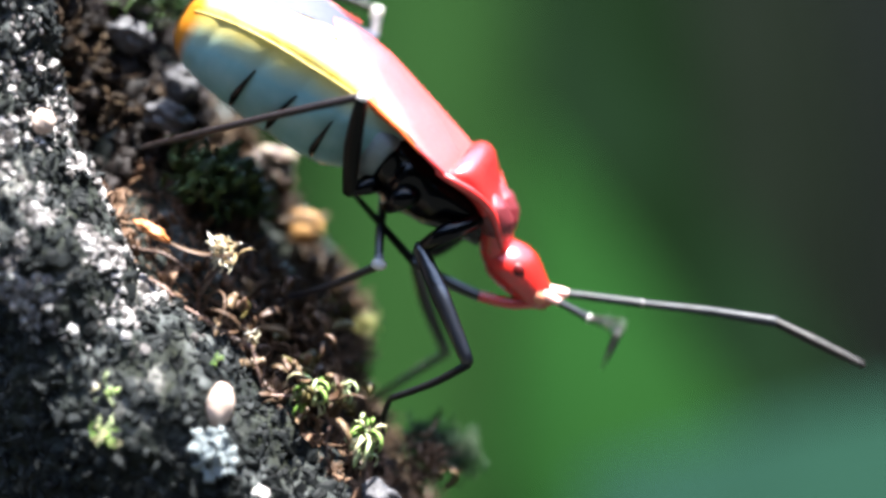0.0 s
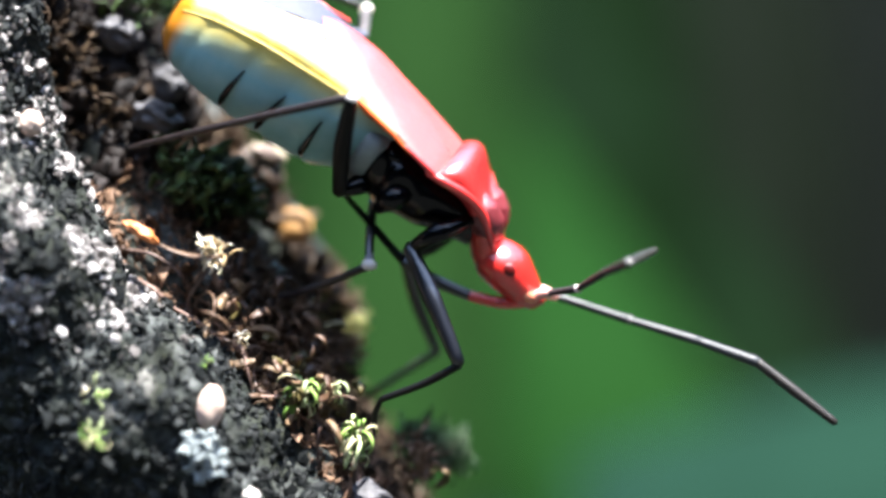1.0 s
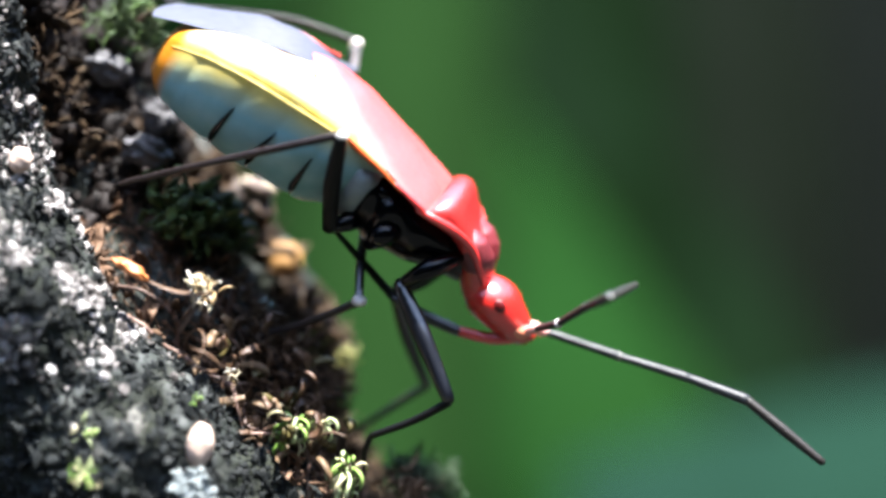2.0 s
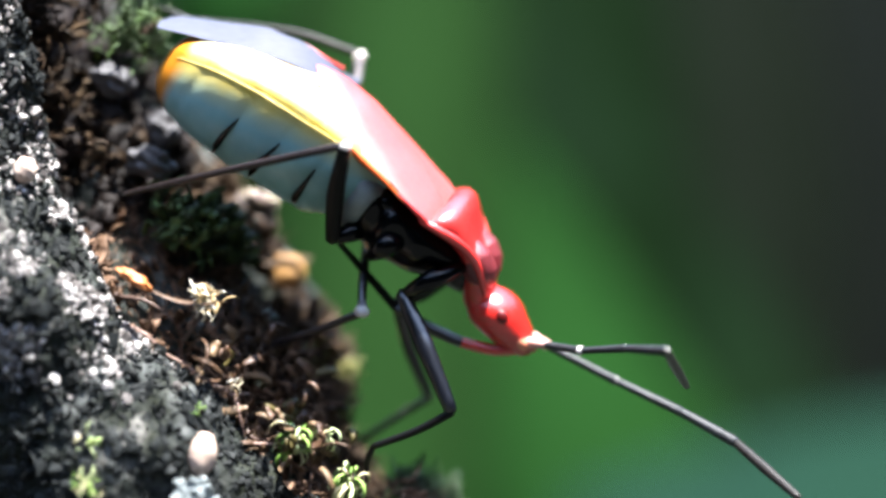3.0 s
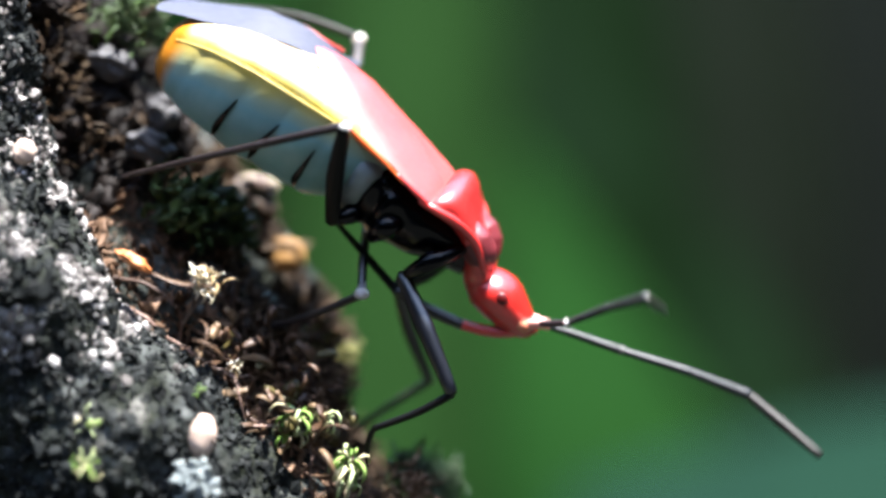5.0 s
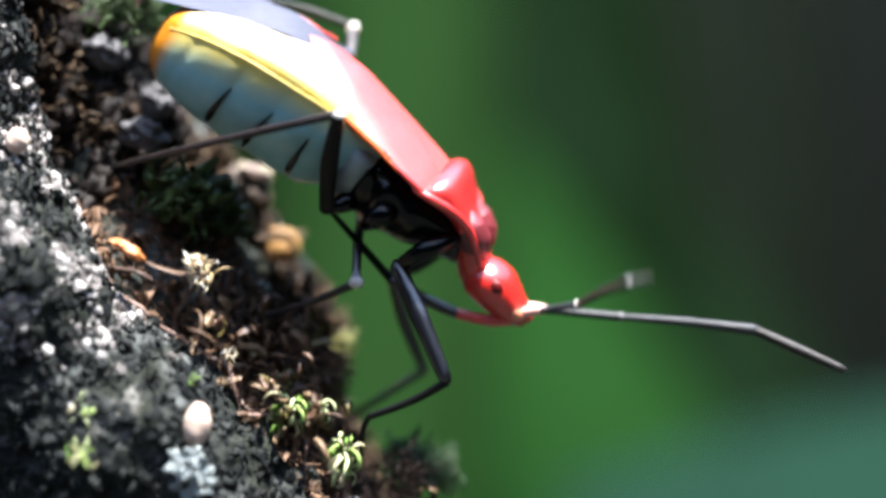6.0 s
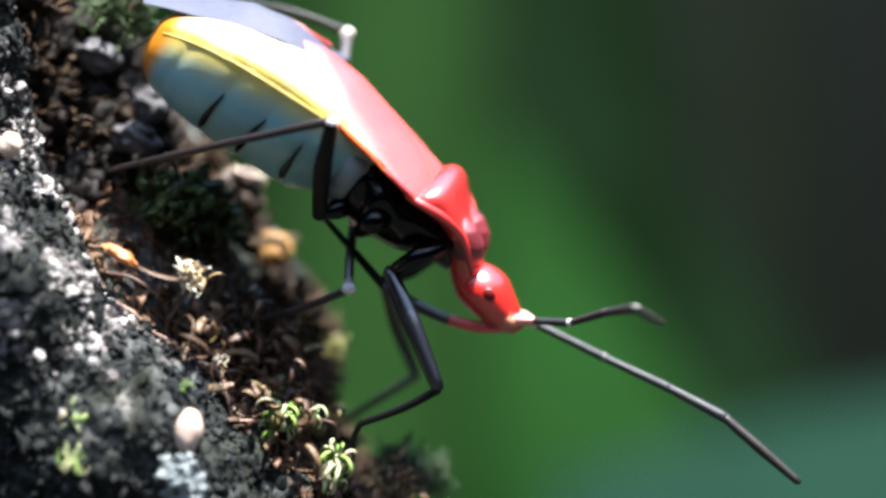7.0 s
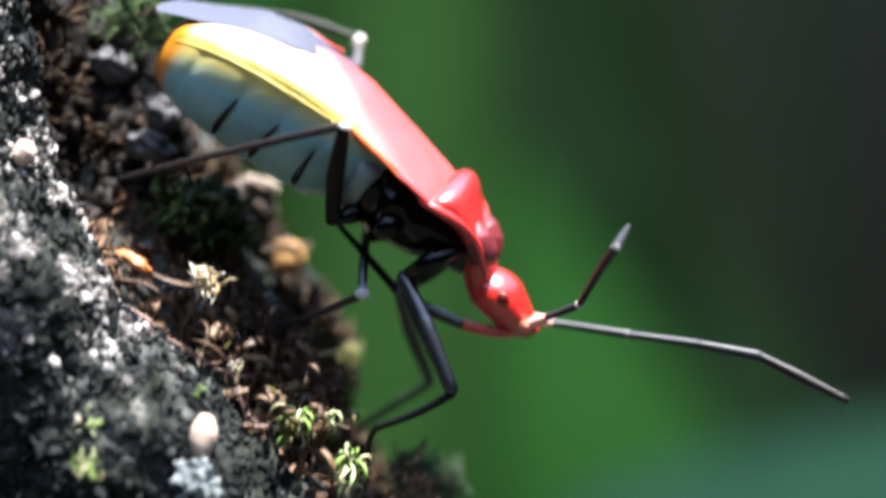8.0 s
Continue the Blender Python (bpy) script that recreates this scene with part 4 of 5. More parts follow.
    cushion((-5.03, 0.50, -3.79), 1.3, 80, LITTER, "brown dead leaflets under the middle leg", 44, (0.5, -0.9, 0.4), 2.5)
    cushion((-5.88, 0.20, -2.66), 1.1, 70, DIM_DEAD_MOSS, "dark dead moss behind the lichen tuft", 45, (0.5, -0.9, 0.4), 2.5)
    # The crevice's dark depth is imitated by these added cushions.
    for k, (a, st) in enumerate(((-12, 1.6), (-10.5, 2.2), (-9.2, 2.6), (-13.5, 2.2), (-11.5, 3.4), (-14.5, 1.4), (-12.6, 4.4), (-10.2, 4.2), (-8.6, 4.2))):
        cushion(bark_at(a, st)[0], 1.2, 90, DIM_DEAD_MOSS, "dark dead moss added to deepen a crevice's shade", 50 + k, curl=2.0)
    lump("egg_case", (-7.09, -3.50, -5.66), (0.42, 0.38, 0.66), SHELL, "smooth cream-coloured oval egg case", "egg case", (0, 8, 0), 0.06, 2)
    lump("amber_bead", (-5.40, 4.10, -0.57), (0.66, 0.56, 0.63), AMBER, "round amber-coloured fungus bead", "fungus", rough=0.1, seed=3)
    lump("pale_lump", (-6.53, 3.90, 1.42), (0.9, 0.7, 0.6), PINKISH, "pinkish-white lump of dry fungus", "fungus", (0, 20, 0), 0.35, 4)
    # Pale cap added in place of sunlight on the lump's top.
    lump("sunlit_top", (-6.2, 3.7, 1.93), (0.6, 0.4, 0.17), LICHEN_TONES[1], "pale cap added for the sunlit top of the dry fungus", "lichen", (0, 14, 0), 0.4, 14)
    cushion((-5.3, 3.6, -1.95), 0.6, 90, DULL_MOSS, "soft grey-green moss lump at the bark's far edge", 33, wide=2.2)
    lump("pale_lump", (-12.40, -2.70, 2.58), (0.35, 0.3, 0.38), SHELL, "small round white granule", "fungus", rough=0.15, seed=5)
    lump("pale_lump", (-6.18, 3.50, 1.87), (0.52, 0.35, 0.2), SHELL, "white crusted knob of bark under the belly", "fungus", (0, 12, 0), 0.45, 21)
    lump("stone_crumb", (-9.34, 0.60, 2.95), (0.75, 0.6, 0.5), STONE, "grey crumb lodged in the bark", "crumb", (0, 15, 0), 0.4, 6)
    lump("stone_crumb", (-9.06, 1.80, 4.10), (0.6, 0.5, 0.6), STONE, "grey-brown crumb behind the tail", "crumb", (0, 15, 0), 0.4, 7)
    lump("stone_crumb", (-10.62, 1.00, 5.56), (0.7, 0.5, 0.5), STONE, "grey crumb in the dark crevice", "crumb", (0, 15, 0), 0.4, 8)
    lump("bark_flake", (-9.21, -2.50, -0.62), (0.55, 0.26, 0.17), RUST, "curled rust-orange bark flake", "bark flake", (0, 32, 0), 0.4, 9)
    lump("pale_crumb", (-5.90, -3.40, -8.26), (0.34, 0.3, 0.28), PALE, "white crumb at the bark's edge", "crumb", (0, 15, 0), 0.3, 10)


build_growth()


def scrap(place, way, face, length, width, curl, material, label, name="dead_leaf"):
    """One curled dead leaf or blade lying on the bark."""
    bm = bmesh.new()
    blade(bm, (0, 0, 0), way, length, width, curl, 0.018, 0.0, 12, face=face)
    ob = part(name, bm, material, None, placed=False)
    ob.matrix_basis = Matrix.Translation(SPOT + Vector(place) * MM)
    return tagged(ob, label, "leaf", "dead leaves")


LITTER_SPOTS = ((-6.38, -0.5, -3.5), (-5.84, -0.5, -4.5), (-5.1, 0.0, -5.2), (-5.0, 0.4, -3.8), (-5.9, 0.1, -2.7), (-4.5, 0.8, -4.4), (-6.9, -0.6, -2.4), (-3.9, 0.6, -5.9))


def build_scraps():
    scrap((-8.69, -2.60, -0.98), (0.9, 0.1, -0.5), (0.2, -0.6, 0.8), 2.0, 0.16, 0.9, DEAD_LEAF, "thin brown dead leaf from ridge to lichen tuft")
    scrap((-7.73, -2.40, -2.83), (0.4, 0, 0.9), (0.7, -0.7, 0), 2.6, 0.1, 5.2, DEAD_LEAF, "thin dead leaf curled to a ring")
    scrap((-7.34, -2.40, -3.50), (0.9, 0, -0.4), (0.6, -0.7, 0.2), 2.4, 0.1, 4.2, DEAD_LEAF, "narrow brown dead leaf curling up")
    scrap((-6.47, -2.00, -4.20), (0.8, 0.1, 0.4), (0.2, -0.8, 0.6), 1.9, 0.1, -3.6, DEAD_LEAF, "narrow curled dead leaf above the egg case")
    scrap((-6.45, -2.20, -5.61), (0.8, 0.1, 0.3), (0.2, -0.8, 0.6), 1.8, 0.16, -2.6, DEAD_LEAF, "brown dead leaf beside the egg case")
    scrap((-4.05, -1.70, -6.09), (0.3, 0, 0.9), (0.9, -0.3, 0.1), 1.5, 0.16, 2.0, DEAD_LEAF, "rolled tan dead leaf between the moss tufts")
    scrap((-5.96, 0.90, -2.12), (0.6, 0.2, 0.7), (0.1, -0.9, 0.5), 1.3, 0.3, -2.4, DULL_LEAF, "dull green leaf blade behind the ridge")
    scrap((-5.13, 1.50, -3.77), (0.8, 0.2, 0.2), (0.1, -0.7, 0.7), 2.0, 0.25, 2.5, DEAD_LEAF, "brown dead leaf under the middle leg")
    scrap((-4.74, 1.20, -5.01), (0.8, 0.2, 0.5), (0.1, -0.8, 0.6), 1.8, 0.25, -2.5, DEAD_LEAF, "tan dead leaf behind the bright moss")


def build_low_scraps():
    scrap((-5.16, -0.8, -7.69), (0.87, 0.0, -0.49), (0.35, -0.6, 0.7), 2.1, 0.4, 1.2, CURLS[0], "broad reddish-brown curved bark strip below the tuft")
    scrap((-0.66, 0.8, -8.73), (0.89, 0.1, 0.45), (0.1, -0.8, 0.6), 1.4, 0.24, 2.6, CURLS[2], "curled tan dead leaf at the bark's foot")
    scrap((-1.6, 0.7, -8.6), (0.5, 0.0, 0.8), (0.5, -0.8, 0.2), 1.2, 0.2, -3.0, CURLS[0], "curled brown dead leaf at the bark's foot")
    scrap((-1.28, 0.6, -9.05), (-0.5, 0.0, 0.8), (0.3, -0.9, 0.2), 1.1, 0.2, 2.4, CURLS[1], "olive-brown dead leaf beside the dark moss")
    rnd = random.Random(61)
    tones = ((CURLS[0], "reddish-brown"), (DEAD_LEAF, "brown"), (CURLS[2], "tan"), (CURLS[1], "olive-brown"))
    for k, (x, y, z) in enumerate(LITTER_SPOTS):
        for j in range(3):
            tone, word = tones[(k + 2 * j) % 4]
            place = (x + rnd.gauss(0, 0.4), y - 1.0 - 0.3 * j, z + rnd.gauss(0, 0.4))
            way = (rnd.uniform(-0.4, 1), rnd.uniform(-0.3, 0.3), rnd.uniform(-0.8, 0.8))
            scrap(place, way, (0.3, -0.8, 0.5), rnd.uniform(0.9, 1.5), rnd.uniform(0.18, 0.34), rnd.uniform(1.5, 3.5) * rnd.choice((-1, 1)), tone, word + " curled dead leaf scrap in the bark litter")
    cushion((-1.13, 2.0, -7.3), 0.95, 200, OLIVE_MOSS, "dark green soft moss lump at the bark's outline", 71, (0.2, -0.2, 0.9))
    cushion((-0.13, 2.5, -7.8), 0.85, 170, OLIVE_MOSS, "dark green moss lump lower down the outline", 72, (0.2, -0.2, 0.9))
    lump("pale_lump", (-2.67, -1.3, -8.75), (0.8, 0.5, 0.55), STONE, "grey bare bark knob under the bright tuft", "bark", (0, 20, 0), 0.4, 61)


def build_curls():
    """Curled dead moss leaves that line the crevice from the ridge to the bright tufts."""
    rnd = random.Random(77)
    for k in range(22):
        u = rnd.random()
        x, z = -8.2 + 4.6 * u + rnd.uniform(-0.5, 1.1), -2.2 - 4.4 * u + rnd.uniform(-0.7, 1.0)
        way = (rnd.uniform(-0.6, 1.0), rnd.uniform(-0.6, 0.1), rnd.uniform(-0.5, 0.9))
        face = (rnd.uniform(-0.3, 0.8), rnd.uniform(-1.0, -0.3), rnd.uniform(0.0, 0.9))
        scrap((x, rnd.uniform(-2.0, -0.6), z), way, face, rnd.uniform(0.8, 1.5), rnd.uniform(0.13, 0.3), rnd.choice((-1, 1)) * rnd.uniform(1.5, 3.8), CURLS[k % 3], "curled brown dead moss leaf in the crevice")


build_scraps()
build_curls()
build_low_scraps()


def build_crust():
    """Thousands of lichen grains, too many to count, in one mesh."""
    rnd = np.random.RandomState(5)
    unit = bmesh.new()
    bmesh.ops.create_icosphere(unit, subdivisions=1, radius=1.0)
    shape, tris = np.array([v.co[:] for v in unit.verts]), np.array([[v.index for v in f.verts] for f in unit.faces])
    unit.free()
    n = 10000
    a = rnd.uniform(-17, 10, n)
    s = np.where(rnd.rand(n) < 0.93, rnd.uniform(-9, 1.0, n), rnd.uniform(1.0, 12, n))
    s = np.where((a < -7) & (rnd.rand(n) < 0.3), rnd.uniform(-1, 3.5, n), s)
    where = bark_points(a, s)
    size = np.where(np.arange(n) < 1200, 0.14 + 0.16 * rnd.rand(n) ** 1.5, 0.05 + 0.13 * rnd.rand(n) ** 2.0)
    verts, faces, first = [], [], 0
    for i in range(n):
        q = Euler(rnd.uniform(0, 6.28, 3)).to_matrix()
        k = shape * (0.6 + 0.8 * rnd.rand(len(shape), 1)) * size[i] * np.array([1.2, rnd.uniform(0.6, 1.0), rnd.uniform(0.3, 0.65)])
        k = k @ np.array(q).T + where[i]
        faces += (tris + first).tolist()
        first += len(shape)
        verts.append(k)
    data = bpy.data.meshes.new("lichen_grains")
    data.from_pydata((np.concatenate(verts) * MM + np.array(SPOT)).tolist(), [], faces)
    data.materials.append(CRUST)
    tagged(new("lichen_grains", data), "grey and white crusty lichen grains on bark", "lichen", kind="stuff")


build_crust()


def build_patch():
    """The white granular crust on the ridge."""
    rnd = np.random.RandomState(8)
    n = 6400
    far = rnd.rand(n) < 0.5
    a = np.where(far, rnd.normal(-5.6, 1.2, n), rnd.normal(-5.2, 1.9, n))
    st = np.where(far, rnd.normal(-2.5, 1.1, n), rnd.normal(-0.7, 0.7, n))
    upper = rnd.rand(n) < 0.36
    a, st = np.where(upper, rnd.normal(-7.9, 1.3, n), a), np.where(upper, rnd.normal(-0.9, 1.0, n), st)
    keep = value_noise(np.stack([a, st, a * 0], 1), 0.9, 71) > np.where(upper, 0.03, 0.05)
    a, st = a[keep], st[keep]
    wide, high = 2600, 1300
    a1, s1 = np.concatenate([rnd.uniform(-9.5, -2.5, wide), rnd.uniform(-17, -8, high)]), np.concatenate([rnd.uniform(-6.5, -0.3, wide), rnd.uniform(-2.5, 1.6, high)])
    keep = value_noise(np.stack([a1, s1, a1 * 0], 1), 1.3, 73) + 0.6 * value_noise(np.stack([a1, s1, a1 * 0], 1), 0.5, 74) > 0.13
    a, st = np.concatenate([a, a1[keep]]), np.concatenate([st, s1[keep]])
    where = bark_points(a, st)
    n = len(a)
    unit = bmesh.new()
    bmesh.ops.create_icosphere(unit, subdivisions=1, radius=1.0)
    shape, tris = np.array([v.co[:] for v in unit.verts]), np.array([[v.index for v in f.verts] for f in unit.faces])
    unit.free()
    verts, faces = [], []
    for i in range(n):
        r = 0.05 + (0.2 if i < n - keep.sum() else 0.12) * rnd.rand() ** 2.2
        turn = np.array(Euler(rnd.uniform(0, 6.28, 3)).to_matrix())
        grain = shape * (0.7 + 0.6 * rnd.rand(len(shape), 1)) * np.array([r, r * rnd.uniform(0.6, 1), r * rnd.uniform(0.4, 0.9)])
        verts.append(grain @ turn.T + where[i])
        faces += (tris + i * len(shape)).tolist()
    data = bpy.data.meshes.new("white_crust")
    data.from_pydata((np.concatenate(verts) * MM + np.array(SPOT)).tolist(), [], faces)
    data.materials.append(WHITE_CRUST)
    tagged(new("white_crust", data), "white granular crust along the bark's ridge", "lichen", kind="stuff")


def build_litter():
    """Brown scraps, rootlets and dead leaflets past counting, in the crevice and under the bug."""
    rnd = random.Random(12)
    nr = np.random.RandomState(12)
    n = 5600
    a, st = np.where(nr.rand(n) < 0.2, nr.uniform(-17, -6, n), nr.uniform(-7, 9, n)), 1.0 + 8.0 * nr.rand(n)
    where = bark_points(a, st)
    near, far = bmesh.new(), bmesh.new()
    for i in range(n):
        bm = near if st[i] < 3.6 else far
        if (a[i] < -6.5 and (i % 7 or st[i] < 3)) or (a[i] + 2.6) ** 2 + (st[i] - 5.8) ** 2 < 1.6:
            continue
        p = Vector(where[i])
        way = (OUT * rnd.uniform(-0.1, 1.0) + DOWN * rnd.gauss(0, 1) + Vector((0, rnd.gauss(0, 0.8), 0))).normalized()
        size = 0.35 + (0.9 if st[i] < 4 else 1.5) * rnd.random() ** 2.5
        blade(bm, p - way * size * 0.3, way, size, size * rnd.uniform(0.05, 0.3), rnd.uniform(-2.6, 2.6), 0.012, rnd.uniform(0, 6.3), 3)
    # The far half takes the darker copy, so its shade comes from colour.
    tagged(part("bark_litter", far, DIM_DEAD_MOSS, None), "dead leaflets on the trunk's far side, shade put into their colour", "litter", kind="stuff")
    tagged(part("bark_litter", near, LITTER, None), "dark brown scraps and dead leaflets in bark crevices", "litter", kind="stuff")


def build_rootlets():
    rnd = random.Random(4)
    for a0, s0, run, drift, r, height in ((-5, 1.2, 4.5, 0.7, 0.08, 0.4), (-3.5, 0.9, 5, 0.3, 0.11, 0.3),
                                          (-2, 1.5, 5, 0.5, 0.13, 0.3), (-0.5, 0.8, 5, 0.9, 0.09, 0.4), 
                                          (0.5, 1.8, 5, 0.9, 0.12, 0.4), (1.5, 1.0, 5, 1.2, 0.1, 0.4), (-4, 3.2, 5, 0.2, 0.1, 0.5), (0, 3.5, 5, 0.4, 0.12, 0.4)):
        pts = []
        for i in range(8):
            u = i / 7
            p, out = bark_at(a0 + run * u, s0 + drift * math.sin(2.6 * u) + rnd.gauss(0, 0.18))
            pts.append(p + out * (height * (0.4 + 0.9 * rnd.random())) * (0.2 if i in (0, 7) else 1))
        tagged(part("rootlet", tube(pts, [r * rnd.uniform(0.35, 0.8) * (0.5 if i in (0, 7) else 1) for i in range(8)], 8), (ROOTS[0] if s0 > 1.6 else rnd.choice(ROOTS)), None), "thin brown dry rootlet lying over the bark", "rootlet", "rootlets")


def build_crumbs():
    """Grey and brown crumbs of old bark, coloured dark for shade, that fill the crevice behind the ridge, past
    counting.
    """
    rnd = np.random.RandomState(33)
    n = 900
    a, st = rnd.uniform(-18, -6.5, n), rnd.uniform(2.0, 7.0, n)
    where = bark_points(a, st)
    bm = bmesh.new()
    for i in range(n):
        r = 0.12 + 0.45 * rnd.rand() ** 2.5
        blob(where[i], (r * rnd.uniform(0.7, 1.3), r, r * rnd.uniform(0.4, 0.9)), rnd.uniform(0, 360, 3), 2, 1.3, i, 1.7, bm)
    tagged(part("bark_crumbs", bm, SHADED_CRUMBS, None), "grey and brown crumbs of old bark, darkened for the crevice's shade", "bark", kind="stuff")


build_crumbs()
build_patch()
build_litter()
build_rootlets()


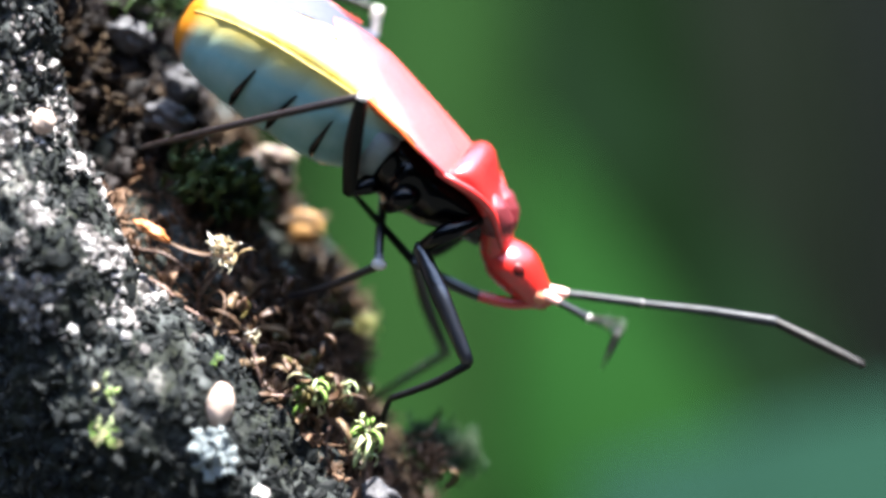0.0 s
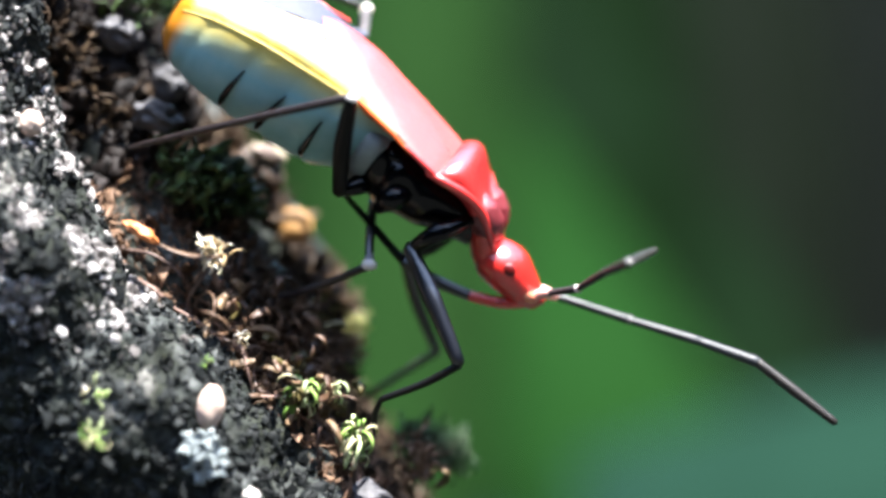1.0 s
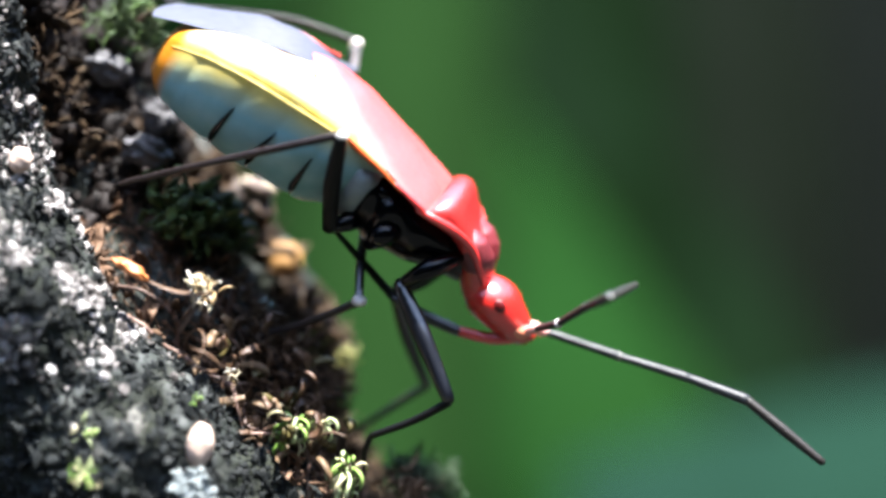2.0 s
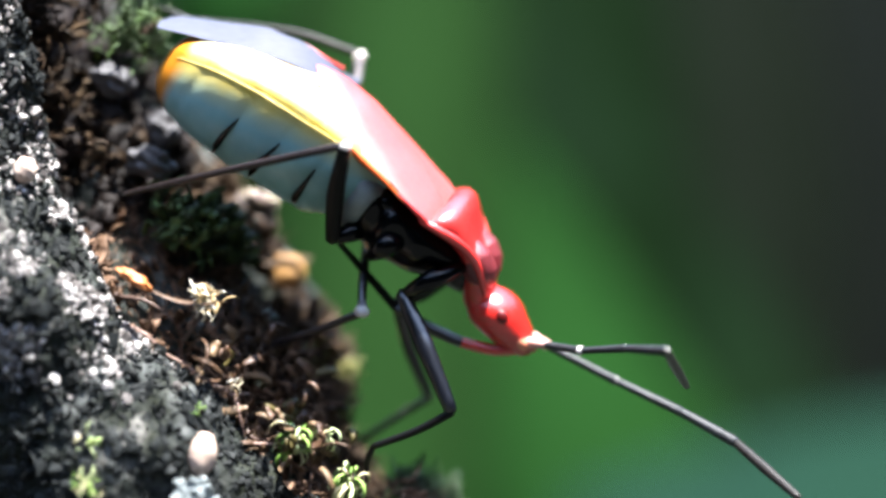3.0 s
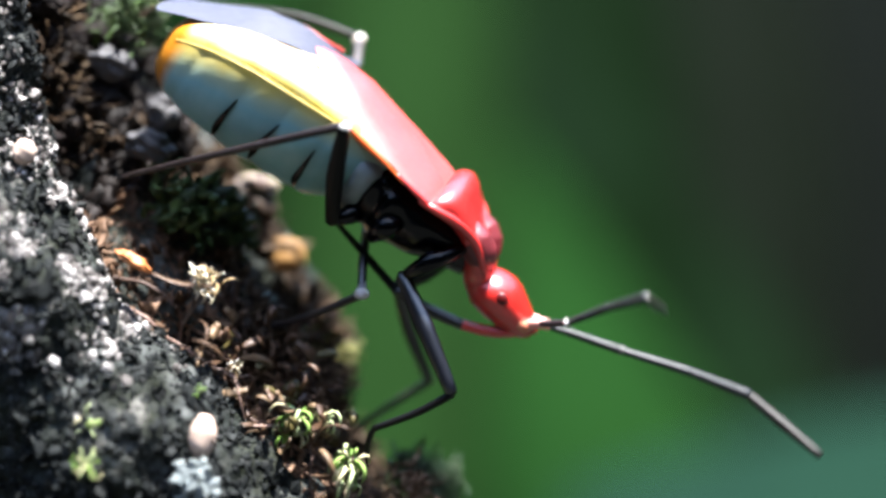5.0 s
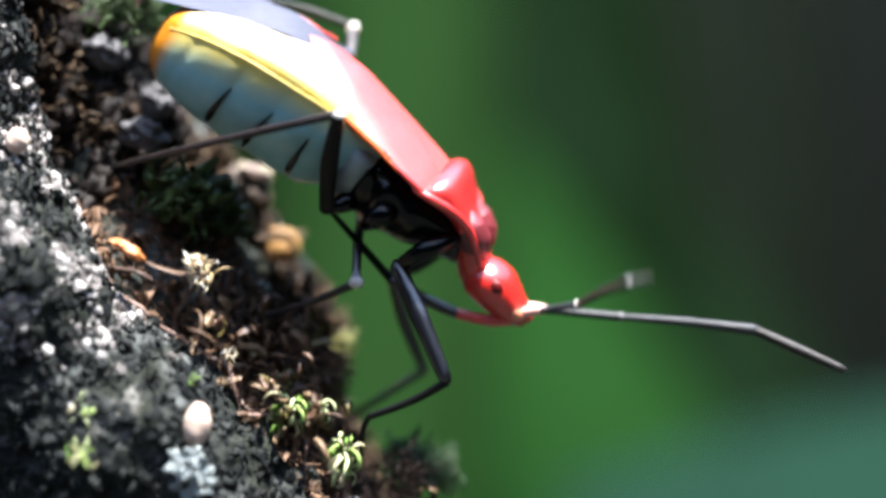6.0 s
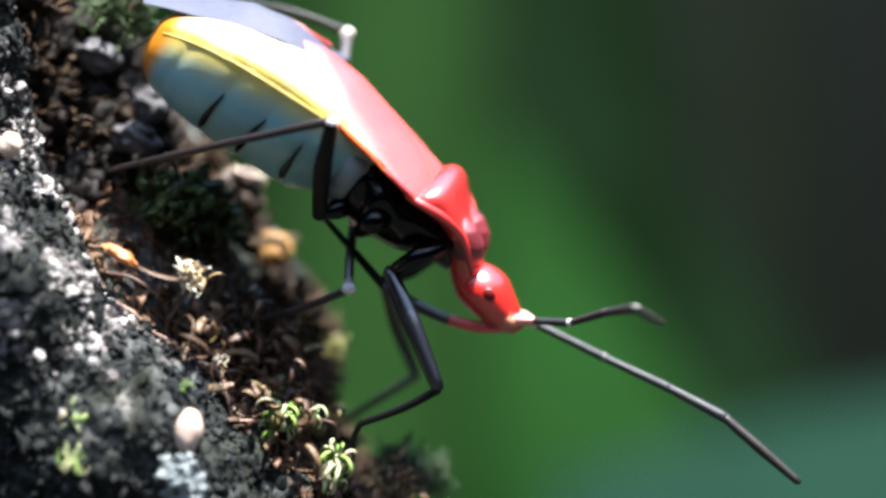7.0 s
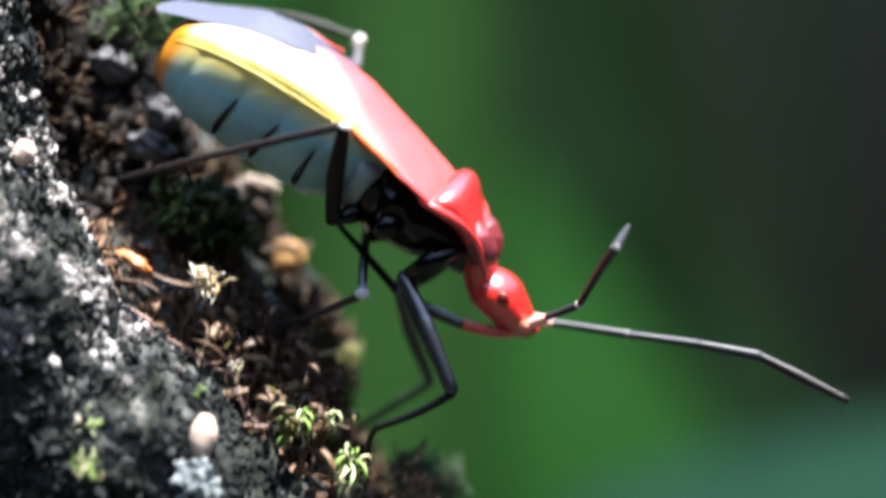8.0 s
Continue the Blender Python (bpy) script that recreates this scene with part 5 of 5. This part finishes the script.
# ---- what moves: the two feelers ----
def motions():
    rows_a = [  # seconds, then for each segment its heading and rise in degrees
        (0, -47.1, -19.3, -78.7, 0.1, -80, -4.2, 94.3, -24.5),
        (0.1, -40.1, 3.1, -68.3, 22.4, -71.5, 16.1, 79.3, 9.6),
        (0.2, -41.9, 8.8, -80.9, 11.1, -82.2, 5.7, 66.6, 5.6),
        (0.3, -57.7, -9.2, -60.3, 19.8, -64.3, 13.7, 57.5, 3.9),
        (0.4, -36.9, 14.3, -70.7, 17.7, -73.4, 11.8, 74.9, 10.9),
        (0.5, -44.8, -12.4, -68.1, 2.3, -70.3, -2.2, 85.7, -21.2),
        (0.6, -49.1, -3.2, -65.9, 12.8, -68.8, 7.5, 82, -11),
        (0.7, -45.4, -0.8, -72.2, 23.4, -74.9, 17.1, 72.5, 10.3),
        (0.8, -6.4, -23.3, -73.5, 5.7, -75.6, 1, 81.7, -26),
        (0.9, -34.2, -17.9, -71.8, 4.5, -73.8, -0.2, 82, -18.3),
        (1, -54.3, 8.2, -64.7, 19.1, -68.1, 13.1, 65.1, 7.1),
        (1.1, -43.3, -12.6, -54.1, 5.4, -57.8, 0.8, 80.8, -36.9),
        (1.2, -53.2, -9.9, -56.9, -1.7, -59.9, -5.8, 73.3, -27.2),
        (1.3, -42.5, 4.4, -45.8, 13.8, -51.2, 8.6, 74.8, -23.3),
        (1.4, -34.3, -28.7, -67.1, -2.3, -69.3, -6.5, 66.2, -51.6),
        (1.5, -37.1, -32.7, -73.6, -3.8, -75.3, -7.7, 63.7, -51.6),
        (1.6, -57.4, -6.8, -64.1, 2.5, -66.7, -1.8, 77.1, -24.6),
        (1.7, -46.4, 2.2, -65.4, 16.3, -68.5, 10.8, 70.3, -5.2),
        (1.8, -56.5, -7.6, -73.7, 6.7, -75.5, 2.1, 82.5, -26.3),
        (1.9, -59.2, -7.6, -71.5, 5.3, -73.6, 0.7, 82.6, -18.9),
        (2, -64.3, 10.3, -64.3, 20, -67.7, 14.1, 65.4, 6.2),
        (2.1, -52.2, -6.8, -54.1, 5.9, -57.8, 1.2, 81, -37.2),
        (2.2, -52.1, -7.9, -57, -1.4, -60, -5.5, 73.3, -27.5),
        (2.3, -55.2, 6.5, -45.9, 13.8, -51.1, 8.7, 75.3, -23.3),
        (2.4, -40.4, -26.6, -67.3, -2.5, -69.3, -6.5, 66.8, -51.2),
        (2.5, -50.6, -28.6, -73.6, -4.3, -75.2, -8.1, 64.8, -50.8),
        (2.6, -56.8, -5.6, -64.2, 2.1, -66.8, -2.3, 77.1, -24.2),
        (2.7, -62, 7.8, -65.2, 15.6, -68.3, 10.2, 70.9, -4.6),
        (2.8, -45.9, -12.8, -45.8, -10.2, -49.1, -13.9, 69.1, -38.1),
        (2.9, -44.3, -6.7, -38.4, 6.2, -43.8, 1.6, 77.2, -29.1),
        (3, -41.5, -5.1, -40.8, 5, -45.8, 0.4, 65.7, -29.7),
        (3.1, -41.8, -20.7, -33.6, -10.9, -37.7, -14.8, 75.3, -25.8),
        (3.2, -43.7, 6.5, -45.7, 13.7, -51.1, 8.4, 59.7, -6),
        (3.3, -53, 4.6, -49.2, 12.5, -53.9, 7.2, 58, -9.6),
        (3.4, -34.4, -18.2, -40.7, -9.2, -44.4, -13.1, 68.9, -35.2),
        (3.5, -45, -8.5, -47.4, 4, -51.6, -0.6, 60.1, -27.3),
        (3.6, -38.5, 6, -42.8, 12, -48.3, 6.9, 57.3, -6.6),
        (3.7, -20.6, -16.6, -51.9, -4.9, -55.1, -8.9, 36.8, -41),
        (3.8, -5.7, -10.4, -38.6, -11.4, -46.4, -14.7, 31.8, -39.2),
        (3.9, -25, 2.4, -44.1, 1.5, -48.6, -3, 31.8, -25.6),
        (4, -5.1, 0.1, -6.8, 3.9, -8.7, -0.8, 0.9, -21.9),
        (4.1, -6.7, -25, -8.5, -19.6, -10.9, -22.6, -16.6, -46.9),
        (4.2, -5.9, -12, -7.5, -4.8, -9.5, -7.8, -14.3, -34),
        (4.3, -6.1, -14.9, -7.6, -7.2, -9.5, -10.4, 13.9, -43.1),
        (4.4, -7.5, -33.3, -22.1, -22.3, -37.4, -22.9, 17.8, -57.3),
        (4.5, -6.1, -17.1, -11.8, -4.2, -31.5, -6.8, 22.2, -33.5),
        (4.6, -5.4, -5.3, -7, -1.8, -8.9, -6.4, 27.3, -28),
        (4.7, -7.2, -28.4, -29.5, -14.8, -44.9, -15.2, 0.9, -51.4),
        (4.8, -24.2, -17.8, -34.4, -3.9, -46.7, -6, 23.7, -37.9),
        (4.9, -41.1, -7.2, -39.4, 7, -48.4, 3.1, 46.6, -24.5),
        (5, -58.1, 3.4, -44.3, 17.9, -50.2, 12.3, 69.4, -11),
        (5.1, -54.5, 17.8, -43.9, 23.3, -50.6, 17.1, 63, 4.5),
        (5.2, -42.7, -2.8, -62.2, 9.7, -65.4, 4.6, 68.9, -22.5),
        (5.3, -55.1, -15.9, -58.3, -3.4, -61.2, -7.4, 70, -31.5),
        (5.4, -56.1, 9.9, -52, 25.1, -57.6, 18.7, 65.4, 5.2),
        (5.5, -54.4, 12.1, -62.1, 19.5, -65.8, 13.5, 66.7, 4.1),
        (5.6, -57.2, -12.3, -72.2, 0.9, -74.1, -3.4, 81.6, -21.6),
        (5.7, -52.2, 6.5, -65.2, 16.9, -68.4, 11.1, 67.8, 1.9),
        (5.8, -37.1, 4.8, -42.4, 13.8, -48.2, 8.4, 59.6, -21.9),
        (5.9, -43.6, 15.7, -42.2, 31.6, -50.5, 24.6, 69.3, 5),
        (6, -37.3, 8.1, -65.3, 16.6, -68.5, 10.8, 67.4, 2),
        (6.1, -49.3, -14.6, -72.5, 0.6, -74.3, -3.7, 81.5, -21.6),
        (6.2, -44.5, 10, -62.3, 19.3, -66, 13.3, 66.4, 4.1),
        (6.3, -41.9, 15.2, -52.2, 24.6, -57.8, 18.2, 64.9, 5.5),
        (6.4, -48.8, -12.8, -58.6, -3.9, -61.5, -7.9, 70.1, -31.3),
        (6.5, -36.3, -5.8, -62.4, 9.5, -65.6, 4.4, 68.9, -22.5),
        (6.6, -20.4, 17.4, -43.5, 23.4, -50.4, 17.2, 62.1, 4.6),
        (6.7, -29, 0.6, -44.2, 18.1, -50.2, 12.4, 68.6, -11),
        (6.8, -19.4, -16.8, -65.9, -1.8, -68.2, -6, 73.5, -24.2),
        (6.9, -49.3, -4.9, -45.9, 10.2, -50.8, 5.2, 76.3, -14.7),
        (7, -37.9, -0.7, -56.7, 13.3, -60.7, 7.9, 62.5, -13.3),
        (7.1, -37.3, -24.7, -76, -0.4, -77.5, -4.6, 74.5, -34.1),
        (7.2, -10.6, -8, -61.5, 4, -64.4, -0.7, 79.1, -20.2),
        (7.3, -31.8, 3.2, -65.4, 16, -68.5, 10.3, 62.4, 0.5),
        (7.4, -41.1, -8.8, -58.5, 1.1, -61.5, -3.2, 81.4, -25.8),
        (7.5, -42.3, -24.4, -75.2, -4.1, -76.7, -8, 69.5, -44.9),
        (7.6, -36.6, -11.5, -69.6, 1.4, -71.6, -3, 81.9, -17.3),
        (7.7, -41.2, 2.1, -71.5, 16.4, -73.9, 10.6, 73.3, -3.8),
        (7.8, -56, -6.3, -79.4, -1.5, -80.6, -5.8, 89.7, -22.4),
        (7.9, -38.6, 6.2, -73, 16.8, -75.4, 10.9, 78.6, 8.3),
        (8, -41.8, 18.1, -69.3, 36.4, -73.4, 28.2, 74.8, 15.6),
    ]
    rows_b = [
        (0, -6.4, -7.2, -8.9, -6, -11.2, -8.7, -15.9, -25.7),
        (0.1, -6.6, -5.7, -9.2, -5, -11.5, -7.4, -15.4, -18.6),
        (0.2, -6.4, -6.1, -9, -4.9, -11.3, -7.4, -15.6, -20.7),
        (0.3, -8, -31, -9.5, -15.4, -11.8, -16.5, -33.9, -27.7),
        (0.4, -6.8, -9.7, -9.4, -9.5, -11.7, -11.9, -16.2, -26.4),
        (0.5, -6.3, -5, -8.8, -3.8, -11.1, -6.5, -15.7, -25.2),
        (0.6, -6.3, -5.1, -8.9, -3.8, -11.2, -6.4, -15.2, -22),
        (0.7, -7.8, -25.1, -10.2, -19.2, -12.6, -20.8, -18.5, -35.8),
        (0.8, -8.6, -31.2, -11.4, -27.4, -14.2, -28.8, -20.6, -42.8),
        (0.9, -8.1, -27.1, -10.9, -24.4, -13.6, -26.3, -19.3, -37.9),
        (1, -7.2, -17.7, -9.8, -16.4, -12.3, -18.9, -18.5, -36.9),
        (1.1, -8.5, -29.3, -11, -24.9, -13.6, -26.8, -40.4, -35.1),
        (1.2, -10, -41, -12.6, -35.5, -15.8, -37.5, -61.3, -35.6),
        (1.3, -9.3, -32.9, -12.3, -31.6, -15.4, -33.6, -23.6, -48.1),
        (1.4, -8.2, -27.3, -10.7, -23.4, -13.4, -26.2, -43.6, -32.2),
        (1.5, -8, -21.2, -10.8, -19.8, -13.4, -22, -19.5, -37.6),
        (1.6, -9.1, -33, -11.5, -27.9, -14.5, -30.3, -63.9, -20.9),
        (1.7, 6.2, -38.1, 8.7, -36.7, 6.4, -40.5, -68.1, -21.8),
        (1.8, -8.7, -29, -11.5, -27.5, -14.3, -30.1, -49.7, -37.1),
        (1.9, -8.3, -25.9, -10.9, -24.4, -13.6, -27.2, -38.2, -35.3),
        (2, -7.4, -18.2, -9.9, -16.6, -12.4, -19.5, -19.3, -38.2),
        (2.1, -8.4, -26.8, -11.1, -25.3, -13.9, -27.9, -53.2, -30.4),
        (2.2, -10.1, -37.8, -13.2, -36.4, -16.5, -38.5, -63.1, -34.5),
        (2.3, -9.4, -34, -12.3, -32.6, -15.4, -34.9, -24.2, -49.8),
        (2.4, -8.2, -25.8, -10.8, -24.3, -13.5, -27.2, -48.5, -30.7),
        (2.5, -7.8, -21.3, -10.5, -19.8, -13.1, -22.3, -41.2, -33.5),
        (2.6, -8.8, -30.4, -11.6, -28.9, -14.5, -31.4, -64.3, -21.2),
        (2.7, 22.6, -37.4, 20.9, -36.3, 18.4, -40.6, -66.5, -23.2),
        (2.8, 40.5, -37.4, 38, -37, 36.7, -41.8, -59.3, -28.6),
        (2.9, -2.9, -35.1, 4.7, -33.9, 3, -37.6, -69.2, -16.4),
        (3, -8.1, -26.5, -10.7, -25, -13.4, -27.9, -55.3, -27.6),
        (3.1, -8.2, -26.4, -10.5, -21.6, -13, -23.9, -29.3, -34.7),
        (3.2, -8.2, -28, -10.9, -26.9, -13.6, -29.9, -50.7, -36.1),
        (3.3, 15.3, -34.6, 7.3, -32.6, 5.1, -36.4, -64, -30.4),
        (3.4, -7.9, -24.8, -10.3, -20.8, -12.8, -23.3, -34.3, -37.2),
        (3.5, -7.5, -18.9, -10.3, -17.6, -12.9, -19.7, -27.9, -34.9),
        (3.6, -7.9, -23.4, -10.7, -22.9, -13.3, -25.4, -33, -37.1),
        (3.7, -7.9, -27.6, -10.5, -27.2, 5.3, -31.5, -67.2, -27.7),
        (3.8, -7.1, -18.9, -10.4, -24.8, -13.2, -27.8, -46.1, -37.3),
        (3.9, 28.6, -31.6, 20.5, -35.6, 18.1, -40, -70.2, -26.1),
        (4, 6, -37.4, 8.2, -36.1, 6, -40, -72.4, -23),
        (4.1, -7.6, -27.3, -10.5, -28.3, -13.3, -31.6, -63.4, -19.9),
        (4.2, -2, -18.9, -9.8, -22.6, -12.4, -26, -62.8, -28.6),
        (4.3, -1.4, -24.9, 4.6, -23.8, 3, -27.5, -63.6, -33.1),
        (4.4, 41.9, -30.5, 23, -29, 20.6, -33.3, -17.8, -41.3),
        (4.5, -0.8, -24.7, 3.4, -23.4, 2.1, -27.2, -55.6, -25),
        (4.6, -6.8, -15.6, -9.3, -14.2, -11.7, -17.4, -57.3, -26),
        (4.7, -6.8, -16.7, -2.1, -15.6, 0.7, -19.4, -51.1, -25.6),
        (4.8, -6.6, -13.2, -9.1, -11.7, -11.4, -15, -34.3, -30),
        (4.9, -6.7, -14.3, -9.1, -12.8, -11.4, -16.2, -28.5, -31.9),
        (5, -7, -18.6, -9.4, -17.1, -4.8, -21, -38.7, -34.9),
        (5.1, -7.7, -25.5, -10.4, -24.1, -13.1, -26.8, -44.4, -35.2),
        (5.2, -7.4, -21.5, -10.2, -20.2, -12.7, -22.6, -17.8, -34.7),
        (5.3, -6.4, -8.8, -8.9, -7.5, -11.2, -10.5, -16.5, -30.2),
        (5.4, -6.5, -12, -9, -10.6, -11.3, -13.9, -16.9, -32),
        (5.5, -7.1, -18.7, -9.6, -17.4, -12.1, -20.3, -26.8, -33.6),
        (5.6, -7, -18.9, -9.5, -17.5, -11.9, -20.8, -37, -38.1),
        (5.7, -6.2, -5.8, -8.7, -4.5, -10.9, -7.6, -22.2, -24.3),
        (5.8, -6.7, -13.8, -9.2, -12.4, -11.5, -15.5, -45.3, -26.2),
        (5.9, -4.8, -9.2, 0.8, -8.1, -0, -11.8, -16.1, -29.2),
        (6, -6.3, -5.2, -8.9, -4, -11.2, -6.6, -15.7, -23.6),
        (6.1, -7, -19.6, -9.5, -17.4, -12, -20.4, -18.9, -41.2),
        (6.2, -7.1, -19, -9.8, -17.3, -12.2, -19.9, -17.6, -34.3),
        (6.3, -6.3, -6.3, -9.2, -10.9, -11.5, -14.1, -16.8, -31),
        (6.4, -6.3, -6, -9, -7.7, -11.3, -10.7, -16.4, -29.7),
        (6.5, -7.5, -22, -10.3, -20.7, -12.9, -23, -17.8, -34.6),
        (6.6, -7.5, -20.7, -10.8, -23.4, -13.6, -25.8, -19.2, -39.6),
        (6.7, -7.3, -16.2, -10, -16.6, -12.4, -19.2, -18.4, -36.1),
        (6.8, -7.1, -12.4, -9.8, -12.5, -12.1, -15, -17.4, -30.4),
        (6.9, -6.8, -12.8, -9.3, -11.4, -11.7, -14.2, -17.1, -31.3),
        (7, -8, -25.8, -10.8, -24.5, -13.5, -26.9, -19.3, -39.6),
        (7.1, -7.8, -23.8, -10.3, -19.7, -12.8, -21.7, -18.5, -35.3),
        (7.2, -7.2, -13.1, -9.9, -13.2, -12.3, -15.7, -17.6, -31.1),
        (7.3, -7, -15.3, -9.6, -14, -12.1, -16.5, -17.5, -30.9),
        (7.4, -6.9, -14, -9.6, -12.7, -12, -15.2, -17.3, -32),
        (7.5, -7.8, -25, -10.6, -23.7, -13.3, -26.1, -19.1, -39.9),
        (7.6, -7.5, -20.3, -10.3, -19.7, -12.8, -22.1, -18.7, -37.1),
        (7.7, -7.1, -17.1, -9.7, -15.8, -12.2, -18.3, -17.3, -31.3),
        (7.8, -7.1, -18.2, -9.7, -17, -12.2, -19.6, -17.8, -35.2),
        (7.9, -6.8, -15.3, -9.5, -14, -11.9, -16.7, -17.4, -32.8),
        (8, -6.4, -8.9, -8.9, -7.7, -11.2, -10.6, -16, -26.5),
    ]
    home = world_of(bug).translation
    for (rods, base, lengths), rows in zip(FEELERS, (rows_a, rows_b)):
        tracks = [[], [], [], []]
        for t, *turns in rows:
            at = SPOT + base * MM - home
            first = None
            for k in range(4):
                heading, rise = turns[2 * k], turns[2 * k + 1]
                m = Matrix.Translation(at) @ pose(0, 0, 0, 0, -rise, heading)
                if first is None:
                    first = m
                tracks[k].append((t, m if k == 0 else first.inverted() @ m))
                at = at + m.to_3x3() @ Vector((lengths[k] * MM, 0, 0))
        for rod, keys in zip(rods, tracks):
            walk(rod, keys)


motions()
